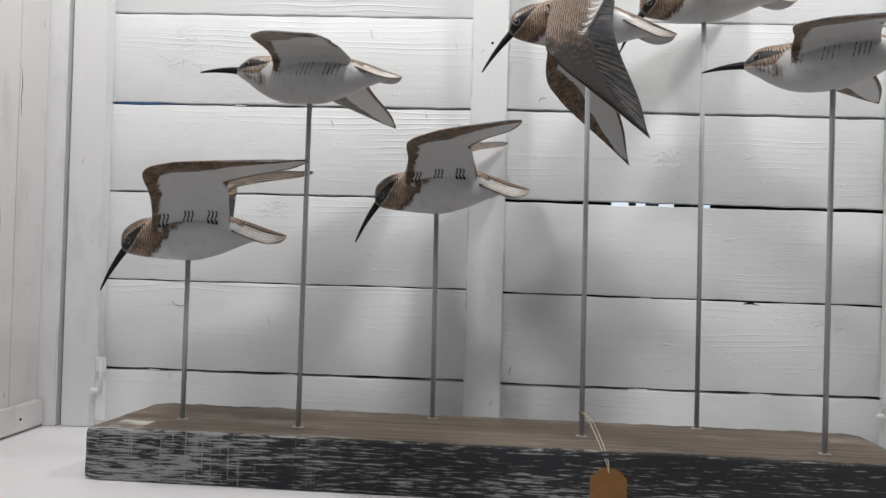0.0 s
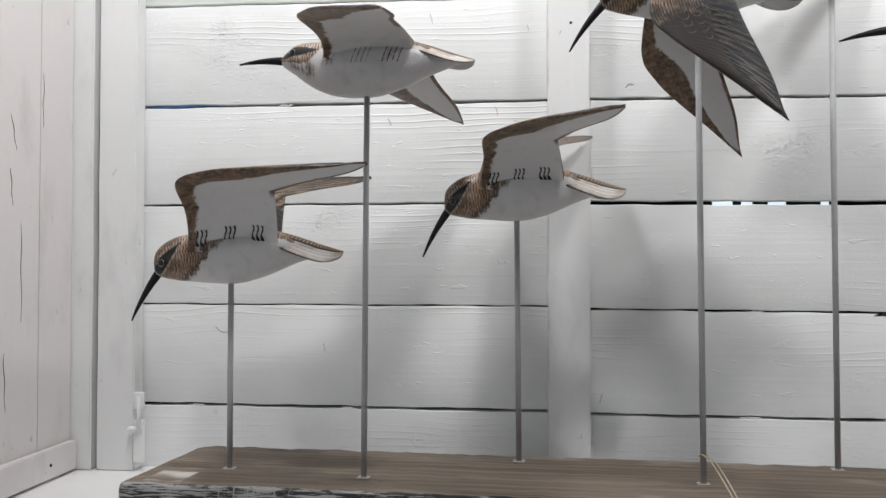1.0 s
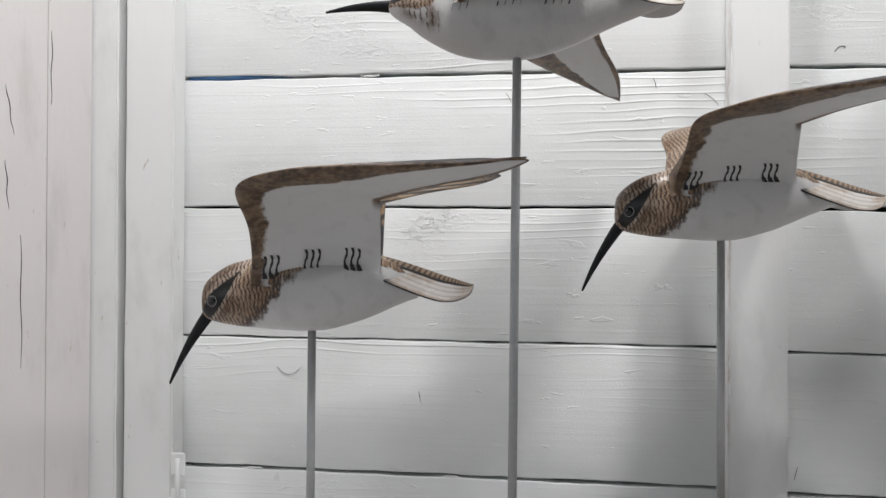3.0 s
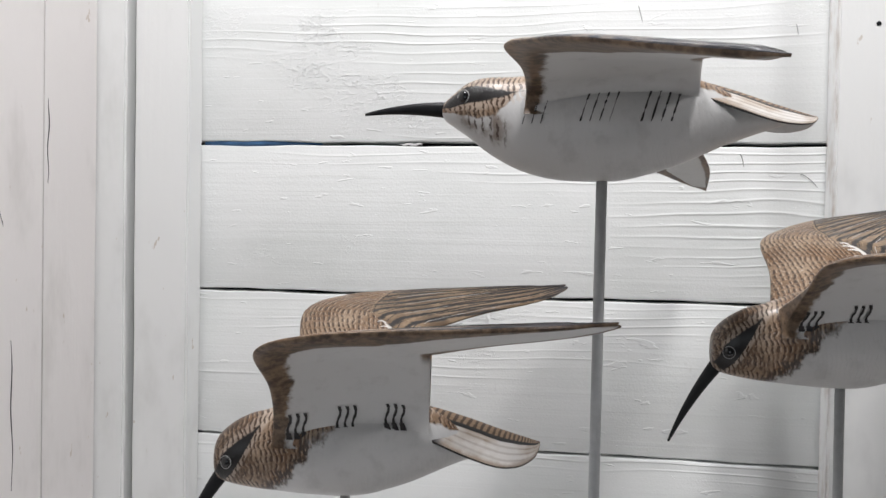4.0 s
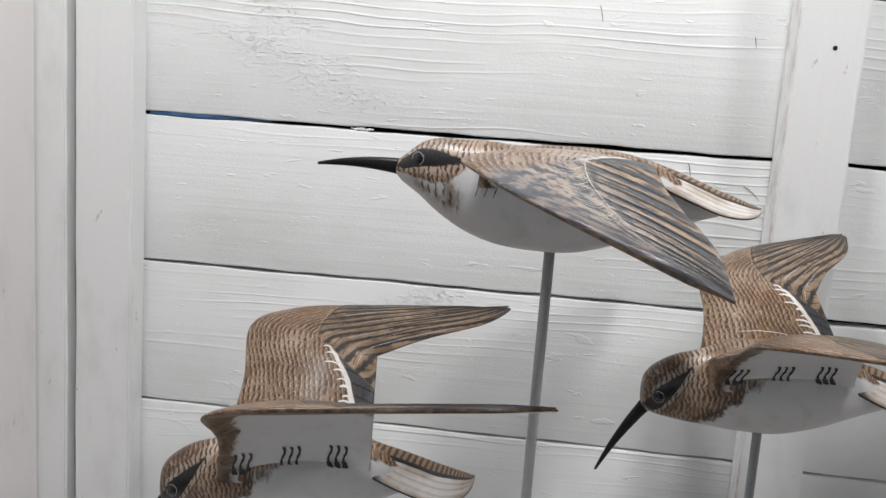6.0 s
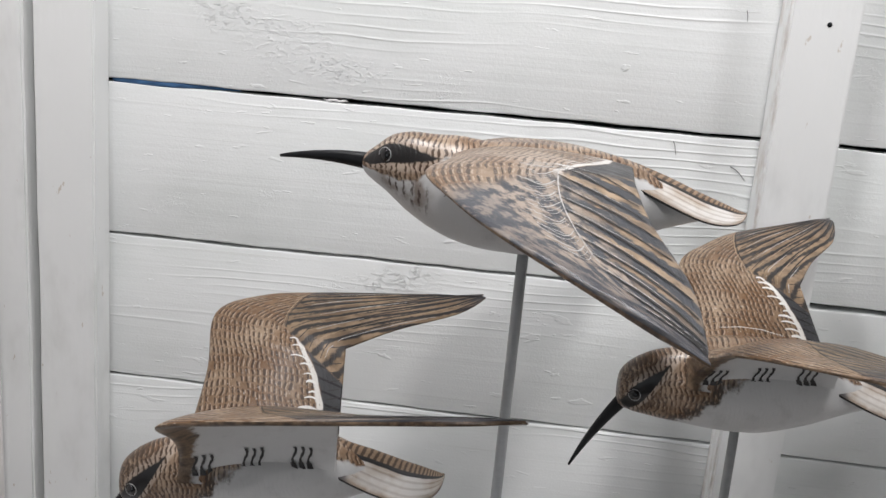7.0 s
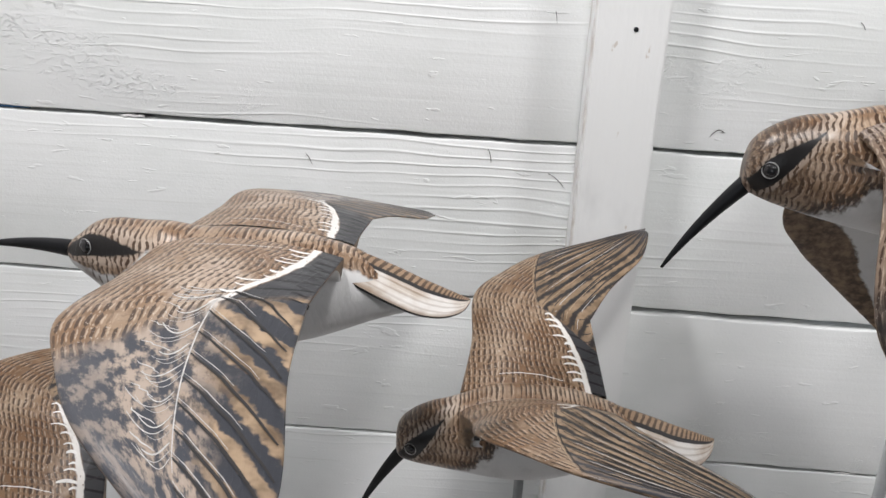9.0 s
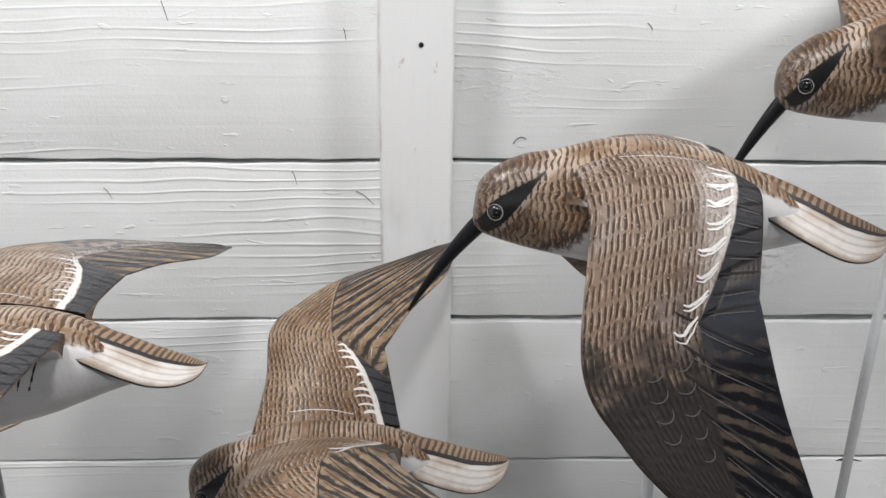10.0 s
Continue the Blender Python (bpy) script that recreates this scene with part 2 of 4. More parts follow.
    # pale face and dark stripe through the eye
    if straight:
        centre = n.add(0.66, n.mul(u, 0.55))
        half = n.mul(n.mul(n.band(u, 0.012, 0.215, 0.02), n.step(u, 0.25, 0.02)), 0.19)
    else:
        centre = n.add(0.17, n.mul(u, 4.7))
        half = n.mul(n.mul(n.step(u, 0.0, 0.04), n.step(u, 0.165, 0.03)), 0.26)
    gap = n.math("ABSOLUTE", n.sub(v, centre))
    stripe = n.step(n.sub(n.add(half, n.mul(n.sub(fine, 0.5), 0.05)), gap), -0.01, 0.02)
    pale = n.mul(n.step(n.sub(n.add(half, 0.14), gap), 0.0, 0.06), n.band(u, 0.02, 0.26, 0.03))
    c = n.mix(n.mul(n.mul(pale, n.inv(bars)), 0.45), c, (0.55, 0.47, 0.40))
    cap = n.mul(n.mul(n.step(v, 0.62, 0.86), n.step(u, 0.20, 0.06)), n.step(broken, 0.40, 0.60))
    c = n.mix(n.mul(cap, 0.55), c, (0.060, 0.038, 0.026))
    c = n.mix(stripe, c, (0.012, 0.011, 0.011))
    n.colour(c)
    n.rough(n.add(0.20, n.mul(mid, 0.26)))
    n.bump(n.add(n.mul(bars, 0.5), n.mul(fine, 0.4)), 0.25, 0.0006)
    return n.mat


def plumage_tail():
    """Tail fan. UV: from rump to tip, and from the ridge to the edge."""
    n = Nodes("painted_tail", 0.42, 0.45)
    uv = n.xyz(n.coords("UV"))
    u, v = uv[0], uv[1]
    o = n.coords("Object")
    fine, mid = n.noise(o, 240.0, 3, 0.6), n.noise(o, 70.0, 3, 0.6)
    bars = n.step(n.sine(n.add(n.add(n.mul(u, 190.0), n.mul(v, 14.0)), n.mul(fine, 3.0))), 0.40, 0.70)
    ridge = n.mix(n.mul(bars, 0.85), n.mix(mid, (0.19, 0.108, 0.055), (0.36, 0.262, 0.180)), (0.045, 0.027, 0.018))
    fan = n.sub(v, n.mul(u, 0.10))
    shafts = n.math("POWER", n.sine(n.add(n.mul(fan, 40.0), n.mul(mid, 2.5))), 3.0)
    soft = n.noise(o, 34.0, 3)
    side = n.mix(n.mul(n.step(soft, 0.38, 0.56), 0.75), (0.66, 0.635, 0.605), (0.42, 0.335, 0.255))
    side = n.mix(n.mul(shafts, n.add(0.35, n.mul(n.step(soft, 0.40, 0.65), 0.5))), side, (0.20, 0.14, 0.095))
    streaks = n.noise(n.vec(n.mul(u, 5.0), n.mul(fan, 46.0)), 1.0, 3, 0.6)
    side = n.mix(n.mul(n.step(streaks, 0.58, 0.66), 0.6), side, (0.76, 0.74, 0.71))
    side = n.mix(n.mul(n.step(n.add(v, n.mul(mid, 0.3)), 0.98, 1.12), 0.7), side, (0.22, 0.155, 0.10))
    side = n.mix(n.mul(n.step(n.add(u, n.mul(mid, 0.1)), 0.30, 0.22), 0.9), side, (0.06, 0.06, 0.066))
    c = n.mix(n.step(n.add(v, n.mul(n.sub(fine, 0.5), 0.05)), 0.30, 0.33), ridge, side)
    c = n.mix(n.band(n.add(v, n.mul(n.sub(mid, 0.5), 0.05)), 0.30, 0.41, 0.012), c, (0.018, 0.017, 0.018))
    n.colour(c)
    n.rough(n.add(0.34, n.mul(mid, 0.2)))
    n.bump(n.add(n.mul(shafts, 0.6), n.mul(fine, 0.3)), 0.3, 0.0006)
    return n.mat


def plumage_wing(name, dark, barbs=False):
    """Upper side of a wing, paler or with slate-dark flight feathers. UV: from root to tip, and from the leading to the trailing edge."""
    n = Nodes(name, 0.42, 0.10 if dark else 0.28)
    uv = n.xyz(n.coords("UV"))
    s, v = uv[0], uv[1]
    o = n.coords("Object")
    fine = n.noise(o, 240.0, 3, 0.6)
    mid = n.noise(o, 60.0, 3, 0.6)
    wood = n.noise(o, 26.0, 3)
    tan = n.mix(n.step(wood, 0.35, 0.68), (0.185, 0.106, 0.056), (0.325, 0.238, 0.165))
    tan = n.mix(n.mul(n.step(n.noise(o, 42.0, 3), 0.46, 0.64), 0.55), tan, (0.135, 0.072, 0.036))
    broken = n.noise(n.vec(n.mul(s, 46.0), n.mul(v, 46.0)), 1.0, 3, 0.6)
    warp = n.noise(n.vec(n.mul(s, 9.0), n.mul(v, 5.0)), 1.0, 2)
    across = n.add(n.add(n.mul(v, 30.0 if dark else 26.0), n.mul(warp, 2.0)), n.add(n.mul(fine, 0.32), n.mul(s, 2.0 if dark else 7.0)))
    outward = n.add(n.add(n.mul(s, 29.0), n.mul(warp, 1.6)), n.add(n.mul(fine, 0.35), n.mul(v, 1.2)))
    bars = n.dashes(across, outward, 0.10, 0.20, 0.42)
    light = n.dashes(across, outward, 0.14, 0.14, 0.34, 0.42)
    cloud = n.step(n.noise(o, 23.0, 3, 0.6), 0.46, 0.62)
    if dark:
        tan = n.mix(n.add(0.45, n.mul(cloud, 0.45)), tan, (0.255, 0.212, 0.186))
        tan = n.mix(n.mul(n.step(n.noise(o, 31.0, 3, 0.6), 0.52, 0.66), 0.6), tan, (0.095, 0.066, 0.048))
    if barbs:
        tan = n.mix(n.mul(cloud, 0.6), tan, (0.47, 0.375, 0.30))
    tan = n.mix(n.mul(light, 0.55), tan, (0.54, 0.44, 0.34))
    tan = n.mix(n.mul(n.step(fine, 0.50, 0.62), 0.35), tan, (0.11, 0.070, 0.043))
    inner = n.mix(n.mul(bars, n.add(0.66, n.mul(broken, 0.45))), tan, (0.046, 0.027, 0.018))
    speck = n.noise(n.vec(n.mul(s, 120.0), n.mul(v, 60.0)), 1.0, 3, 0.7)
    inner = n.mix(n.mul(n.step(speck, 0.62, 0.70), 0.6), inner, (0.60, 0.52, 0.44))
    # flecks of uneven paint, with glints coloured in as well
    flecks = n.step(n.noise(o, 520.0, 2, 0.6), 0.66, 0.72)
    inner = n.mix(n.mul(flecks, 0.55), inner, (0.62, 0.56, 0.49))
    flight_tan = n.mix(n.step(mid, 0.35, 0.7), (0.13, 0.088, 0.055), (0.40, 0.29, 0.19))
    if barbs:
        line = n.sine(n.add(n.add(n.mul(v, 24.0), n.mul(s, -105.0)), n.add(n.mul(mid, 4.0), n.mul(fine, 1.5))))
        flight = n.mix(n.step(line, 0.40, 0.80), (0.034, 0.036, 0.044), flight_tan)
        mottle = n.mix(n.step(n.noise(n.vec(n.mul(s, 30.0), n.mul(v, 12.0)), 1.0, 4, 0.65), 0.44, 0.58), (0.052, 0.055, 0.066), (0.37, 0.30, 0.245))
        flight = n.mix(n.step(n.add(v, n.mul(mid, 0.5)), 1.02, 0.72), flight, mottle)
    else:
        line = n.sine(n.add(n.add(n.mul(v, 56.0), n.mul(s, -44.0)), n.add(n.mul(mid, 3.5), n.mul(fine, 2.0))))
        flight = n.mix(n.step(line, 0.10, 0.62), (0.030, 0.026, 0.025), n.mix(0.35, flight_tan, (0.22, 0.145, 0.085)))
    dark_end = n.step(n.add(s, n.mul(mid, 0.25)), 0.86, 1.08)
    flight = n.mix(n.mul(dark_end, 0.85), flight, (0.055, 0.058, 0.068))
    if dark:
        flight = n.mix(n.add(0.72, n.mul(mid, 0.25)), flight, (0.017, 0.018, 0.023))
        line = n.sine(n.add(n.add(n.mul(s, 290.0), n.mul(v, -30.0)), n.add(n.mul(mid, 5.0), n.mul(fine, 1.5))))
        worn = n.mix(n.step(mid, 0.42, 0.62), (0.016, 0.017, 0.020), (0.070, 0.055, 0.043))
        flight = n.mix(n.step(line, 0.30, 0.80), (0.008, 0.008, 0.010), worn)
        flight = n.mix(n.step(s, 0.58, 0.50), flight, (0.040, 0.043, 0.051))
        pale = n.mul(n.band(n.add(v, n.mul(n.sub(mid, 0.5), 0.16)), 0.63, 0.90, 0.05), n.band(s, 0.13, 0.47, 0.05))
        inner = n.mix(n.mul(pale, n.add(0.25, n.mul(n.step(speck, 0.46, 0.60), 0.40))), inner, (0.56, 0.52, 0.49))
        inner = n.mix(n.mul(n.step(n.add(s, n.mul(n.sub(mid, 0.5), 0.3)), 0.43, 0.58), 0.94), inner, (0.022, 0.021, 0.021))
    lead = n.mul(n.step(n.add(v, n.mul(mid, 0.12)), 0.36, 0.22), n.step(s, 0.42, 0.56))
    flight = n.mix(n.mul(lead, 0.0 if dark else 0.45), flight, (0.075, 0.078, 0.09))
    if barbs:
        is_hand = n.step(n.add(n.add(s, n.mul(n.sub(v, 0.5), 0.16)), n.mul(n.sub(mid, 0.5), 0.08)), 0.50, 0.56)
    else:
        is_hand = n.step(n.add(n.add(s, n.mul(v, 0.48)), n.mul(n.sub(mid, 0.5), 0.03)), 0.755, 0.775)
    if dark:
        is_hand = n.step(n.add(n.add(v, n.math("MAXIMUM", n.mul(n.sub(s, 0.42), 1.15), 0.0)), n.mul(n.sub(mid, 0.5), 0.05)), 0.80, 0.83)
        is_hand = n.mul(is_hand, n.step(s, 0.40, 0.46))
    c = n.mix(is_hand, inner, flight)
    q = n.math("MINIMUM", n.mul(s, 2.3), 1.15)
    rim = n.add(v, n.add(n.mul(q, 0.05), n.mul(n.math("POWER", q, 3.0), 0.13)))
    second = n.mul(n.step(rim, 0.885, 0.90), n.inv(is_hand))
    slate = n.mix(n.step(n.sine(n.add(n.mul(s, 95.0), n.mul(v, 8.0))), 0.86, 0.97), (0.042, 0.042, 0.046), (0.012, 0.012, 0.013))
    c = n.mix(second, c, slate)
    white = n.mul(n.band(n.add(rim, n.mul(n.sub(mid, 0.5), 0.05)), 0.846, 0.888, 0.006), n.inv(is_hand))
    c = n.mix(n.mul(white, n.mul(n.step(broken, 0.30, 0.40), n.mul(n.step(s, 0.42, 0.36), 0.5) if dark else 0.95)), c, (0.74, 0.72, 0.69))
    n.colour(c)
    n.rough(n.add(0.34 if dark else 0.22, n.mul(mid, 0.26)))
    n.bump(n.add(n.mul(bars, 0.4), n.add(n.mul(fine, 0.4), n.mul(line, 0.5))), 0.3, 0.0007)
    return n.mat


def plumage_under():
    """Under side of a wing: white, with a brown margin along the leading edge and the tip."""
    n = Nodes("painted_underwing", 0.42, 0.4)
    uv = n.xyz(n.coords("UV"))
    s, v = uv[0], uv[1]
    o = n.coords("Object")
    mid = n.noise(o, 75.0, 4, 0.65)
    fine = n.noise(o, 220.0, 3)
    wob = n.mul(n.sub(mid, 0.5), 0.16)
    width = n.add(n.add(0.10, n.mul(n.step(s, 0.1, 0.5), 0.09)), n.mul(n.step(s, 0.45, 0.62), 0.26))
    lead = n.step(n.sub(n.add(v, wob), width), 0.02, -0.02)
    end = n.step(n.add(s, n.mul(wob, 0.5)), 0.90, 0.95)
    trail = n.mul(n.step(n.add(v, n.mul(wob, 0.3)), 0.93, 0.96), n.step(s, 0.40, 0.50))
    f = n.math("MAXIMUM", n.math("MAXIMUM", lead, end), trail)
    brown = n.mix(n.step(n.add(n.mul(fine, 0.5), n.mul(mid, 0.5)), 0.38, 0.62), (0.058, 0.038, 0.026), (0.20, 0.135, 0.085))
    white = n.mix(n.step(mid, 0.5, 0.8), (0.57, 0.57, 0.565), (0.49, 0.485, 0.48))
    n.colour(n.mix(f, white, brown))
    n.bump(fine, 0.15, 0.0005)
    return n.mat


M_PLANK = painted_plank("white_painted_plank")
M_POST = painted_post("white_painted_post")
M_BATTEN = rubbed_batten()
M_SIDE = painted_post("warm_white_board", (0.73, 0.705, 0.695))
M_DARK = plain("dark_void", (0.018, 0.02, 0.022), 0.9, 0.1)
M_SHELF = plain("white_shelf_paint", (0.80, 0.79, 0.79), 0.42, 0.4, 0, 0.05, 14.0, 0.08)
M_FRONT = block_front()
M_TOP = block_top()
M_ROD = plain("grey_steel", (0.38, 0.39, 0.395), 0.55, 0.4, 0.0, 0.15, 180.0)
M_FOOT = plain("white_plastic", (0.48, 0.46, 0.43), 0.6)
M_BODY = plumage_body(False)
M_BODY_STRAIGHT = plumage_body(True)
M_WING = plumage_wing("painted_wing", False)
M_WING_DARK = plumage_wing("painted_dark_wing", True)
M_WING_BARBED = plumage_wing("painted_barbed_wing", False, True)
M_TAIL = plumage_tail()
M_UNDER = plumage_under()
M_BILL = plain("black_lacquer", (0.010, 0.0105, 0.012), 0.38, 0.22, 0, 0.3, 140.0, 0.1)
M_EYE = plain("black_gloss", (0.008, 0.008, 0.009), 0.12, 0.6)
M_RING = plain("pale_grey_paint", (0.36, 0.36, 0.355), 0.5)
M_WHITE = plain("white_brush_paint", (0.74, 0.725, 0.70), 0.45, 0.4, 0, 0.2, 200.0)
M_DAB = plain("grey_brush_paint", (0.10, 0.093, 0.088), 0.5)
M_THIN = plain("thin_white_paint", (0.50, 0.49, 0.475), 0.45, 0.4, 0, 0.45, 260.0)
M_BUFF = plain("buff_brush_paint", (0.40, 0.30, 0.20), 0.5)
M_BLACK = plain("black_brush_paint", (0.022, 0.020, 0.020), 0.5)
M_TAG = plain("kraft_card", (0.25, 0.125, 0.045), 0.75, 0.2, 0, 0.2, 90.0)
M_STRING = plain("pale_twine", (0.55, 0.48, 0.36), 0.85, 0.2, 0, 0.25, 400.0)
M_BLUE = plain("blue_paint", (0.05, 0.13, 0.27), 0.55, 0.3, 0, 0.5, 90.0)
M_ROOM = plain("shop_wall_paint", (0.27, 0.27, 0.28), 0.8)
M_FLOOR = plain("shop_floor", (0.12, 0.11, 0.10), 0.6)


# ---- mesh helpers ----
def spread(a, b, n, endpoint=True):
    return [a + (b - a) * i / (n - 1 if endpoint else n) for i in range(n)]


def part(name, bm, material, parent=None, label=""):
    mesh = bpy.data.meshes.new(name)
    bm.to_mesh(mesh)
    bm.free()
    for m in material if isinstance(material, (list, tuple)) else [material]:
        mesh.materials.append(m)
    ob = new(name, mesh)
    if parent is not None:
        ob.parent = parent
    if label:
        ob["label"] = label
    return ob


def empty(name, m=Matrix()):
    ob = new(name)
    ob.empty_display_size = 0.02
    ob.matrix_world = m
    return ob


def box(x0, x1, y0, y1, z0, z1, bevel=0.0, segments=2):
    bm = bmesh.new()
    bmesh.ops.create_cube(bm, size=1)
    for v in bm.verts:
        v.co = Vector(((x0 + x1) / 2 + v.co.x * (x1 - x0), (y0 + y1) / 2 + v.co.y * (y1 - y0), (z0 + z1) / 2 + v.co.z * (z1 - z0)))
    if bevel:
        bmesh.ops.bevel(bm, geom=bm.edges[:], offset=bevel, segments=segments, affect="EDGES")
    return bm


def shade(ob, angle=40):
    ob.data.polygons.foreach_set("use_smooth", [True] * len(ob.data.polygons))
    ob.data.set_sharp_from_angle(angle=radians(angle))
    return ob


def tube(bm, points, radii, sides=12, mat=0, flat=1.0, cap=True):
    """A swept tube through points, as faces of bm."""
    pts = [Vector(p) for p in points]
    rings = []
    for i, p in enumerate(pts):
        d = (pts[min(i + 1, len(pts) - 1)] - pts[max(i - 1, 0)]).normalized()
        a = d.cross(Vector((0, 1, 0.01))).normalized()
        b = d.cross(a).normalized()
        r = float(radii[i] if isinstance(radii, (list, tuple)) else radii)
        rings.append([bm.verts.new(p + r * (math.cos(2 * math.pi * k / sides) * a + flat * math.sin(2 * math.pi * k / sides) * b)) for k in range(sides)])
    faces = []
    for r0, r1 in zip(rings, rings[1:]):
        for k in range(sides):
            faces.append(bm.faces.new((r0[k], r0[(k + 1) % sides], r1[(k + 1) % sides], r1[k])))
    if cap:
        faces += [bm.faces.new(rings[0][::-1]), bm.faces.new(rings[-1])]
    for f in faces:
        f.material_index, f.smooth = mat, True


def curve_points(points, n):
    """n points along a smooth (Catmull-Rom) line through points."""
    p = [np.array(q, float) for q in points]
    p = [2 * p[0] - p[1]] + p + [2 * p[-1] - p[-2]]
    out = []
    for i in range(n):
        t = i / (n - 1) * (len(p) - 3)
        k = min(int(t), len(p) - 4)
        t -= k
        a, b, c, d = p[k:k + 4]
        out.append(0.5 * (2 * b + (c - a) * t + (2 * a - 5 * b + 4 * c - d) * t * t + (3 * b - a - 3 * c + d) * t ** 3))
    return out


# ---- the alcove ----
Y_WALL, Y_POST, Z_SHELF = 1.500, 1.465, 0.006

wall = tagged(empty("wall_back"), "white-painted horizontal plank wall with dark open joints", "wall", kind="structure")
# near-black sheet stands in for the shade inside the open joints
part("backing", box(-0.86, 0.80, 1.546, 1.575, -0.05, 1.32), M_DARK, wall, "near-black sheet added behind the open joints")
# height of each joint at the two ends of a run of planks, and its width
LEFT_JOINTS = [(-0.052, -0.052, 0.003), (0.1045, 0.1015, 0.0042), (0.260, 0.2585, 0.0022), (0.4145, 0.4145, 0.0030), (0.5700, 0.5690, 0.0040), (0.730, 0.727, 0.0036), (0.887, 0.885, 0.003), (1.044, 1.043, 0.003), (1.20, 1.20, 0.003)]
RIGHT_JOINTS = [(-0.055, -0.057, 0.003), (0.0985, 0.0945, 0.0042), (0.255, 0.2485, 0.0030), (0.414, 0.4085, 0.0062), (0.5695, 0.5655, 0.0040), (0.7265, 0.7225, 0.0036), (0.884, 0.882, 0.003), (1.042, 1.04, 0.003), (1.20, 1.20, 0.003)]


def plank(x0, x1, lower, upper, seed):
    """A wall plank between two joints, its edges slightly wavy and worn."""
    rng = random.Random(seed)
    n, bm = 26, bmesh.new()
    cx, cz = (x0 + x1) / 2, (lower[0] + upper[0]) / 2
    back, rows = 1.522, []
    ph = [rng.uniform(0, 9) for _ in range(4)]
    proud = rng.uniform(-0.0012, 0.0012)
    for i in range(n + 1):
        f = i / n
        x = x0 + f * (x1 - x0)
        lo = lower[0] + f * (lower[1] - lower[0]) + lower[2] / 2 + 0.0004 * math.sin(x * 31 + ph[0]) + 0.0005 * math.sin(x * 83 + ph[1])
        hi = upper[0] + f * (upper[1] - upper[0]) - upper[2] / 2 + 0.0004 * math.sin(x * 27 + ph[2]) + 0.0005 * math.sin(x * 71 + ph[3])
        y = Y_WALL + proud
        prof = [(back, lo), (y + 0.0016, lo), (y + 0.0003, lo + 0.0006), (y, lo + 0.0016), (y - 0.0003, (lo + hi) / 2), (y, hi - 0.0016), (y + 0.0003, hi - 0.0006), (y + 0.0016, hi), (back, hi)]
        rows.append([bm.verts.new((x - cx, b, c - cz)) for b, c in prof])
    for a, b in zip(rows, rows[1:]):
        for k in range(8):
            bm.faces.new((a[k], b[k], b[k + 1], a[k + 1])).smooth = True
    ob = part("plank", bm, M_PLANK, wall)
    ob.location = (cx, 0, cz)


# posts: a middle batten over the planks and the two outer stiles
def post(name, x0, x1, z0, z1, label, y0=Y_POST, y1=1.4975, material=None):
    bm = box(x0, x1, y0, y1, z0, z1, 0.0022, 2)
    bmesh.ops.subdivide_edges(bm, edges=[e for e in bm.edges if abs(e.verts[0].co.z - e.verts[1].co.z) > 0.5], cuts=24)
    rng = random.Random(name)
    for v in bm.verts:
        v.co.x += 0.0007 * noise.noise(Vector((v.co.x * 9, v.co.y * 40, v.co.z * 14))) + 0.0004 * rng.uniform(-1, 1)
    return tagged(shade(part(name, bm, material or M_POST)), label, "post", kind="structure")


batten = post("trim_middle", -0.0565, 0.0055, Z_SHELF, 1.20, "white-painted upright batten nailed over the planks", material=M_BATTEN)
stile_left = post("trim_left", -0.7460, -0.686, Z_SHELF, 1.20, "white-painted upright stile in the corner")
stile_right = post("trim_right", 0.640, 0.706, Z_SHELF, 1.20, "white-painted upright stile in the far corner")
corner_left = post("trim_corner", -0.795, -0.7540, Z_SHELF, 1.20, "narrow white corner post beside a dark gap", 1.462, 1.53, M_POST)
corner_right = post("trim_corner_right", 0.711, 0.742, Z_SHELF, 1.20, "narrow white corner post", 1.462, 1.53, M_POST)
for owner, x, z, r in ((batten, -0.022, 0.676, 0.0021), (batten, -0.03, 0.98, 0.002)):
    bm = bmesh.new()
    tube(bm, [(x, Y_POST - 0.0006, z), (x, Y_POST + 0.002, z)], r, 10)
    part("nail", bm, M_DARK, owner, "rusty dark nail head")


def side_wall(name, x, sign, label):
    """A boarded side panel with a bottom rail and upright cracks between its boards."""
    w = tagged(empty(name), label, "wall", kind="structure")
    edges = [1.461, 1.3695, 1.10, 0.70]
    for a, b in zip(edges, edges[1:]):
        bm = box(min(x, x + sign * 0.02), max(x, x + sign * 0.02), b + 0.0011, a - 0.0011, Z_SHELF, 1.20)
        part("board", bm, M_SIDE, w)
    part("bottom_rail", shade_box(min(x - sign * 0.012, x), max(x - sign * 0.012, x), 0.70, 1.459, Z_SHELF + 0.0035, 0.053), M_SIDE, w, "white bottom rail")
    # added sheet, its near-black colour gives the board gaps their shade
    part("panel_back", box(min(x + sign * 0.022, x + sign * 0.04), max(x + sign * 0.022, x + sign * 0.04), 0.70, 1.54, -0.02, 1.22), M_DARK, w, "near-black sheet added behind the board gaps")
    return w


def shade_box(*a):
    return box(*a, 0.0018, 2)


left_wall = side_wall("wall_left", -0.786, -1, "warm white boarded side panel with upright cracks")
